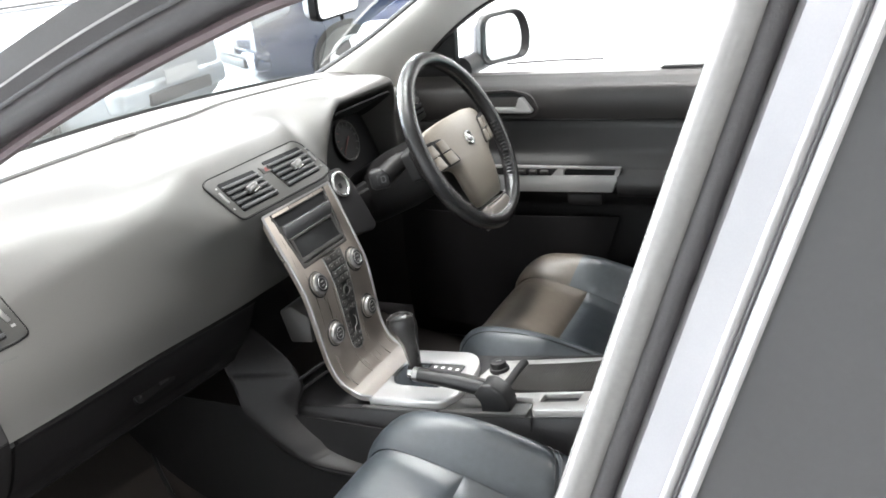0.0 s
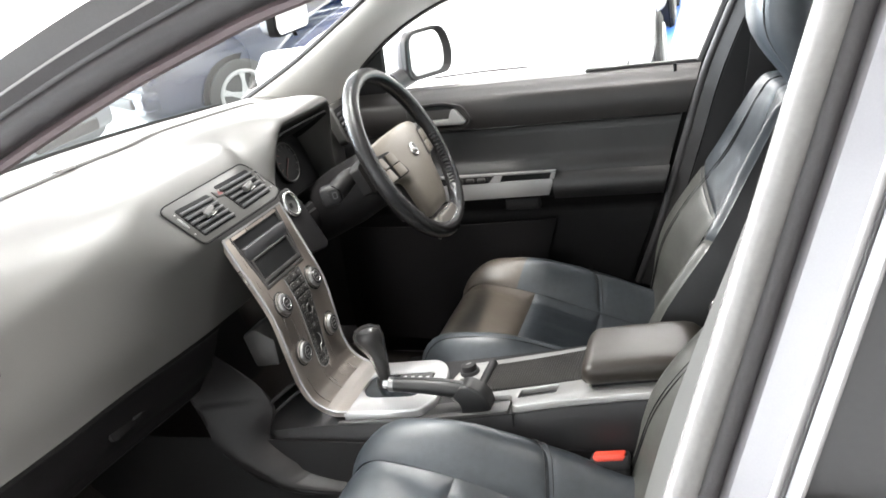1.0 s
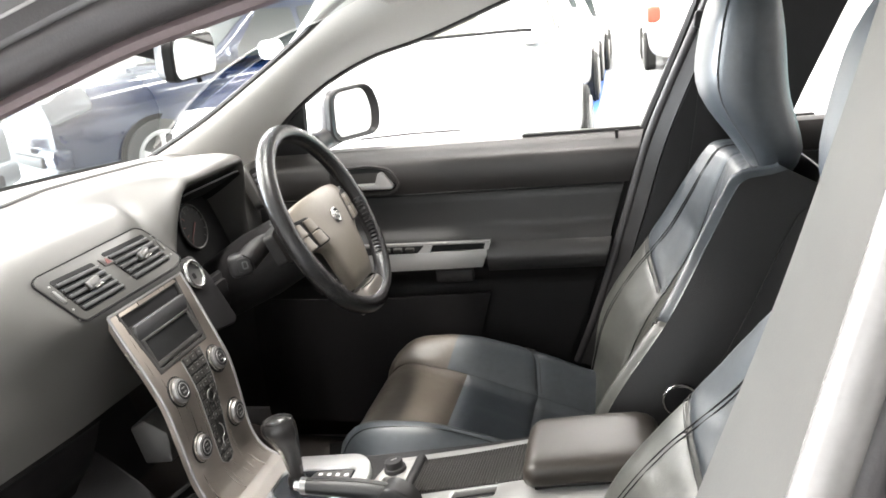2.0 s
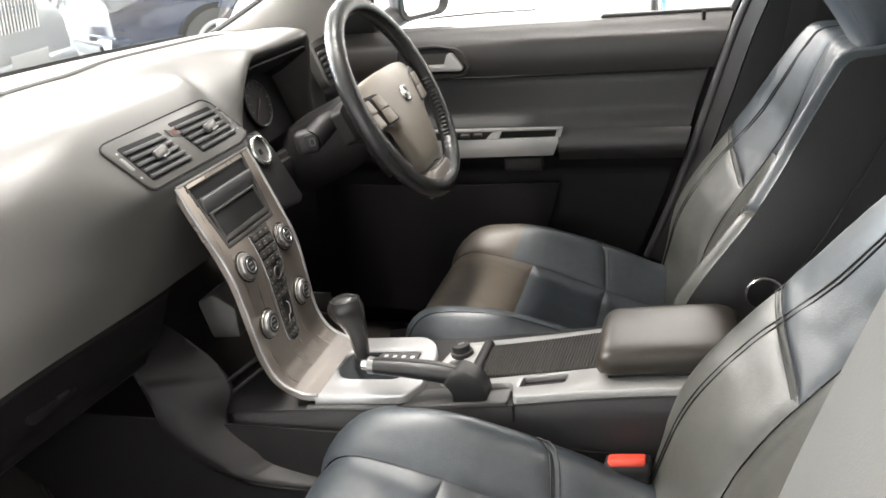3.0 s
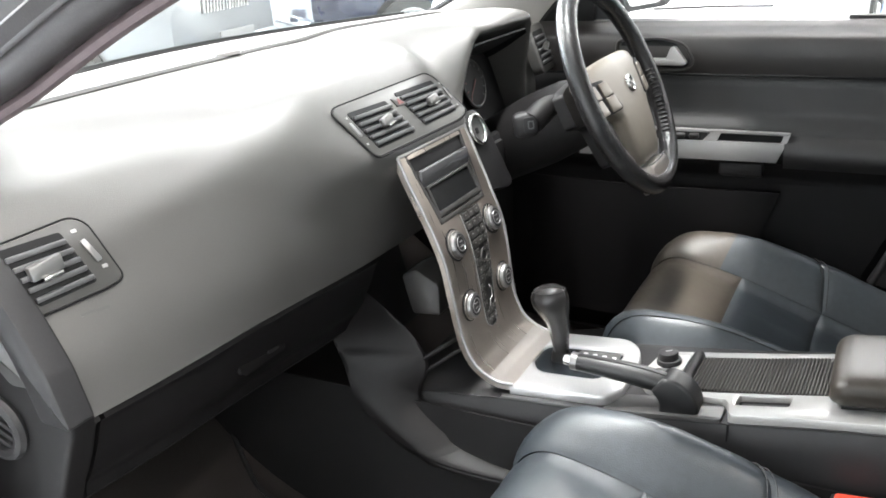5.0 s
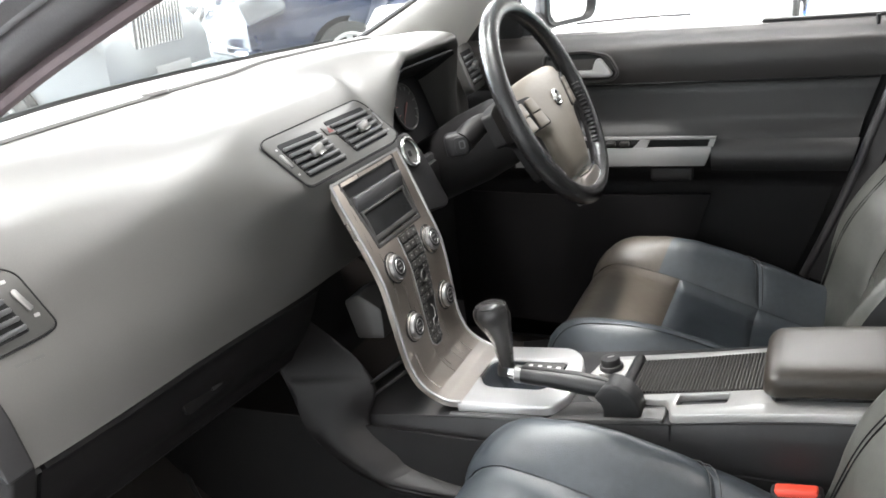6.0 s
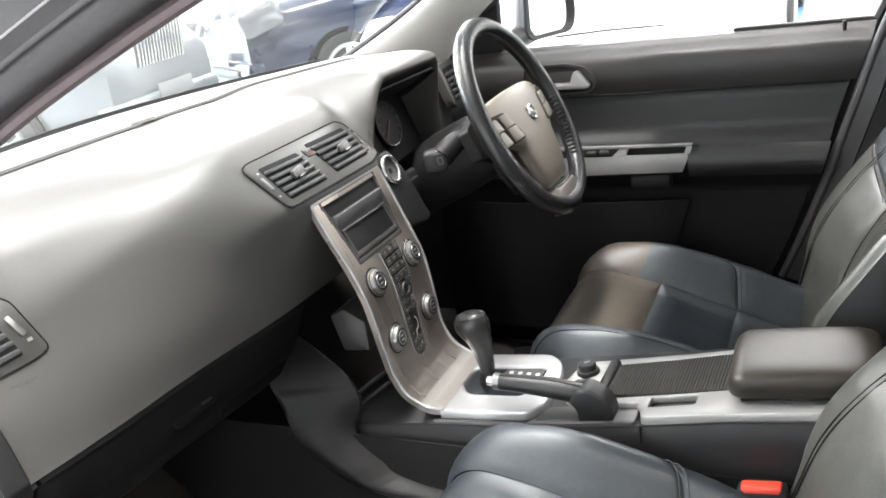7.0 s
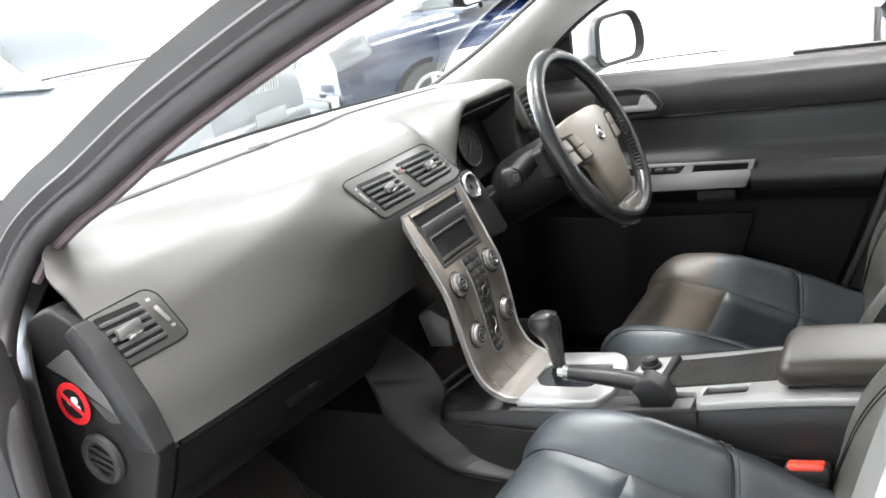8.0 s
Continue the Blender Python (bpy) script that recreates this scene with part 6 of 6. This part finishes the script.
for x in (-9.0, -6.6, -4.0, -1.0, 2.0, 6.0):
    for y in (-1.8, 0.3, 6.5, 11.0, 15.0):
        ceiling_light(x, y)
        warm = y < 0
        area_lamp("ceiling_lamp", x, y, 4.18, 0.28, 2.4, LAMP_POWER * ((0.40 if x > 0 else 0.14) if warm else 1.9 if x < -3 else 1.3 if x < 0 else 1.0), (1.0, 0.93, 0.86) if warm else (1.0, 0.985, 0.97))


# ---- parked cars ----
def wheel(parent, x, y, r, side):
    w = part("wheel", tube([(x, y - 0.10, r), (x, y - 0.085, r), (x, y + 0.085, r), (x, y + 0.10, r)], [r * 0.90, r, r, r * 0.90], 36, up=(1, 0, 0)), TYRE, parent, "black tyre")
    face = turned((x, y + side * 0.098, r), (side * -1, 0, 0), (0, 0, 1))
    part("rim_well", disc(r * 0.70, 0.004, face), HOLE, w, "dark wheel well behind the spokes")
    part("rim", ringmesh(r * 0.68, r * 0.055, face @ Matrix.Translation((0, 0, 0.004)), 40, 8), SILVER, w, "silver alloy rim")
    for k in range(5):
        spoke = [(-0.10 * r, 0.10 * r), (0.10 * r, 0.10 * r), (0.055 * r, 0.42 * r), (0.10 * r, 0.67 * r), (-0.10 * r, 0.67 * r), (-0.055 * r, 0.42 * r)]
        part("spoke", slab(spoke, 0.018, face @ pose(0, 0, 0.012, 0, 0, 72 * k), 0.004), SILVER, w)
    part("hub_cap", disc(r * 0.15, 0.030, face @ Matrix.Translation((0, 0, 0.014)), 0.006), SILVER, w)
    return w


def parked_car(name, label, paint, length, width, height, at, turn, suv=False, grille=True, nose=0.0, lamp_z=0.46, lamp_size=1.0, tyre=0.325, glazing=None, grille_z=0.43, tail=False, lens=None):
    """A car along its own x axis, nose towards -x."""
    c = thing(name, label, "car", at=at)
    c.rotation_euler = (0, 0, radians(turn))
    L, W, H = length / 2, width / 2, height
    belt = 0.66 * H
    glazing = glazing or WINDOW
    low = [(-L, 0.30, (0.41 + nose) * H), (-0.97 * L, 0.22, (0.48 + nose) * H), (-0.86 * L, 0.20, (0.535 + 0.8 * nose) * H), (-0.45 * L, 0.18, (0.63 + 0.2 * nose) * H), (-0.30 * L, 0.18, belt), (0.30 * L, 0.18, belt), (0.80 * L, 0.20, belt * 0.99), (0.96 * L, 0.24, 0.60 * H), (L, 0.32, 0.50 * H)]
    rings = []
    n = 40
    for k in range(n + 1):
        x = -L + 2 * L * k / n
        zl, zh = table(low, x)
        hw = W * (1 - 0.16 * abs(x / L) ** 6 - 0.04 * abs(x / L) ** 2)
        ring = []
        for a in range(28):
            co, si = math.cos(a / 14 * math.pi), math.sin(a / 14 * math.pi)
            ring.append(Vector((x, hw * math.copysign(abs(co) ** 0.35, co), (zl + zh) / 2 + (zh - zl) / 2 * math.copysign(abs(si) ** 0.5, si))))
        rings.append(ring)
    part("body", loft(rings), paint, c, "", sharp=50)
    x0, x1 = (-0.42 * L, 0.88 * L) if suv else (-0.36 * L, 0.72 * L)
    rings = []
    for k in range(21):
        t = k / 20
        x = lerp(x0, x1, t)
        h = belt + (H - belt) * min(1, smooth(0, 0.34, t) * 1.0) * (1 - smooth(0.80 if suv else 0.66, 1.02, t) ** 1.5)
        h = max(h, belt + 0.01)
        b2 = belt - 0.05
        ring = []
        for a in range(20):
            co, si = math.cos(a / 10 * math.pi), math.sin(a / 10 * math.pi)
            z = (b2 + h) / 2 + (h - b2) / 2 * math.copysign(abs(si) ** 0.5, si)
            tuck = 0.20 * max(0, (z - belt) / (H - belt))
            ring.append(Vector((x, (W * 0.93 - tuck) * math.copysign(abs(co) ** 0.35, co), z)))
        rings.append(ring)
    part("cabin", loft(rings), paint, c, "", sharp=50)
    def cabin_z(x, y):
        t = (x - x0) / (x1 - x0)
        h = max(belt + 0.01, belt + (H - belt) * smooth(0, 0.34, t))
        co = min(1.0, abs(y) / (W * 0.93 - 0.20 * (h - belt) / (H - belt))) ** (1 / 0.35)
        return (belt - 0.05 + h) / 2 + (h - belt + 0.05) / 2 * (1 - co * co) ** 0.25

    def screen(u, v):
        x = lerp(x0 + 0.10, x0 + 0.29 * (x1 - x0), v)
        y = lerp(-0.80, 0.80, u) * (W - 0.16 * v)
        return Vector((x, y, cabin_z(x, y) + 0.008))

    part("windscreen", grid(screen, 20, 14, thick=0.004), glazing, c, "car windscreen")
    part("wiper_line", tube([screen(k / 12, 0.0) + Vector((-0.01, 0, 0.006)) for k in range(13)], 0.012, 6), BLACK, c)
    # side windows lie a little proud of the cabin
    for sg in (-1, 1):
        for a, b, r0, r1 in ((x0 + 0.40 * (1.0 if suv else 1.1), 0.10 * L, 0.42, 0.0), (0.13 * L, x1 - 0.42, 0.0, 0.30)):
            hi = H - 0.13
            out = rounded([(a, belt + 0.02), (b, belt + 0.02), (b - r1, hi), (a + r0, hi)], 0.04)
            ang = math.degrees(math.atan2(0.20 * (hi - belt) / (H - belt), hi - belt))
            m2 = turned((0, sg * (W * 0.93 + 0.006), belt), (1, 0, 0) if sg < 0 else (-1, 0, 0), (0, -sg * 0.20 / (H - belt), 1))
            pts = [(x if sg < 0 else -x, (z - belt) / math.cos(radians(ang))) for x, z in out]
            part("side_window", slab(pts, 0.01, m2), glazing, c, "dark side window")
        part("door_line", rbox((0.006, 0.006, belt - 0.30), pose(0.115 * L, sg * (W + 0.001) * 0.985, (belt + 0.25) / 2), 0.0), BLACK, c)
        part("mirror", rbox((0.10, 0.16, 0.12), pose(-0.27 * L, sg * (W + 0.04), belt + 0.06), 0.04, 3), paint, c)
        lamp = part("headlamp", rbox((0.26 * lamp_size, 0.40 * lamp_size, 0.16 * lamp_size), pose(-0.925 * L, sg * (W - 0.26), lamp_z * H, 0, -18, sg * 14), 0.05, 3), lens or LAMPGLASS, c, "clear headlamp")
        lm = pose(-0.925 * L, sg * (W - 0.26), lamp_z * H, 0, -18, sg * 14)
        for dy in (() if lens else (-0.10, 0.08)):
            part("reflector", disc(0.052 * lamp_size, 0.01, lm @ turned((-0.131 * lamp_size, dy * lamp_size, 0), (0, -1, 0), (0, 0, 1)), 0.004), CHROME, lamp, "chrome reflector")
            part("bulb_ring", ringmesh(0.060 * lamp_size, 0.006, lm @ turned((-0.132 * lamp_size, dy * lamp_size, 0), (0, -1, 0), (0, 0, 1)), 24, 6), CHROME, lamp)
        part("indicator", rbox((0.10, 0.05, 0.07), pose(-0.93 * L, sg * (W - 0.09), lamp_z * H, 0, 0, sg * 20), 0.02), AMBER, lamp, "amber indicator")
        if tail:
            part("tail_lamp", rbox((0.12, 0.22, 0.26), pose(0.965 * L, sg * (W - 0.15), 0.55 * H, 0, 0, 0), 0.04, 3), REDP, c, "red tail lamp")
        for x in (-0.62 * L, 0.62 * L):
            r = tyre
            part("wheel_arch", disc(r + 0.05, 0.02, turned((x, sg * (W * 0.975), r), (-sg, 0, 0), (0, 0, 1)), 0.0), HOLE, c)
            wheel(c, x, sg * (W - 0.075), r, sg)
    if grille:
        g = part("grille", rbox((0.05, 0.76, 0.36), pose(-0.995 * L, 0, grille_z * H, 0, -6), 0.02), CHROME, c, "chrome-framed upright grille", 30)
        for k in range(15):
            part("grille_bar", rbox((0.03, 0.022, 0.31), pose(-0.995 * L - 0.034, -0.315 + 0.045 * k, grille_z * H, 0, -6), 0.006), CHROME, g)
        part("grille_back", rbox((0.02, 0.67, 0.31), pose(-0.995 * L - 0.020, 0, grille_z * H, 0, -6), 0.0), BLACK, g)
    part("bumper", rbox((0.18, width * 0.86, 0.20), pose(-0.98 * L, 0, 0.27 * H), 0.06, 3), paint, c)
    part("lower_intake", rbox((0.05, width * 0.5, 0.10), pose(-1.02 * L, 0, 0.25 * H), 0.02), BLACK, c, "black lower intake")
    part("plate_bar", rbox((0.012, 0.50, 0.11), pose(-1.035 * L, 0, 0.33 * H), 0.004), FLANGE, c, "plain grey plate")
    return c


parked_car("parked_suv", "bright silver car with a chrome slatted grille", SUVSILVER, 4.6, 1.85, 1.75, (-7.27, 3.80, 0), 190, suv=True, nose=0.12, lamp_z=0.54, tyre=0.36, grille_z=0.53)
parked_car("parked_car", "dark blue car with bright headlamps and alloy wheels", CARBLUE, 4.6, 1.84, 1.70, (-4.24, 7.69, 0), 52, suv=True, grille=False, nose=0.10, lamp_z=0.545, lamp_size=1.5, tyre=0.345)
white = parked_car("white_car", "white car parked nose-on with a paper sheet in its windscreen", CARWHITE, 4.6, 1.84, 1.78, (-1.50, 4.80, 0), 90, suv=True, grille=False, nose=0.06, lamp_z=0.515, glazing=CARGLASS, lens=WHITELAMP)
parked_car("white_car", "white car standing further down the row on blue floor", CARWHITE, 4.4, 1.78, 1.46, (-1.52, 12.2, 0), 90, lens=WHITELAMP)
parked_car("white_car", "white car at the far end of the row", CARWHITE, 4.4, 1.78, 1.46, (-1.45, 17.2, 0), 90, lens=WHITELAMP)
parked_car("white_car", "white car turned away with red tail lamps", CARWHITE, 4.4, 1.78, 1.75, (1.0, 16.4, 0), -90, tail=True)
parked_car("teal_car", "teal car behind the rear door", material("teal_car_paint", (0.05, 0.22, 0.25), 0.25, coat=0.7, spread=0.05), 4.3, 1.76, 1.46, (2.6, 4.4, 0), 90)
part("paper_sheet", rbox((0.004, 0.25, 0.30), pose(-0.735, -0.53, 1.29, 0, 52), 0.001), WALL, white, "white paper sheet")
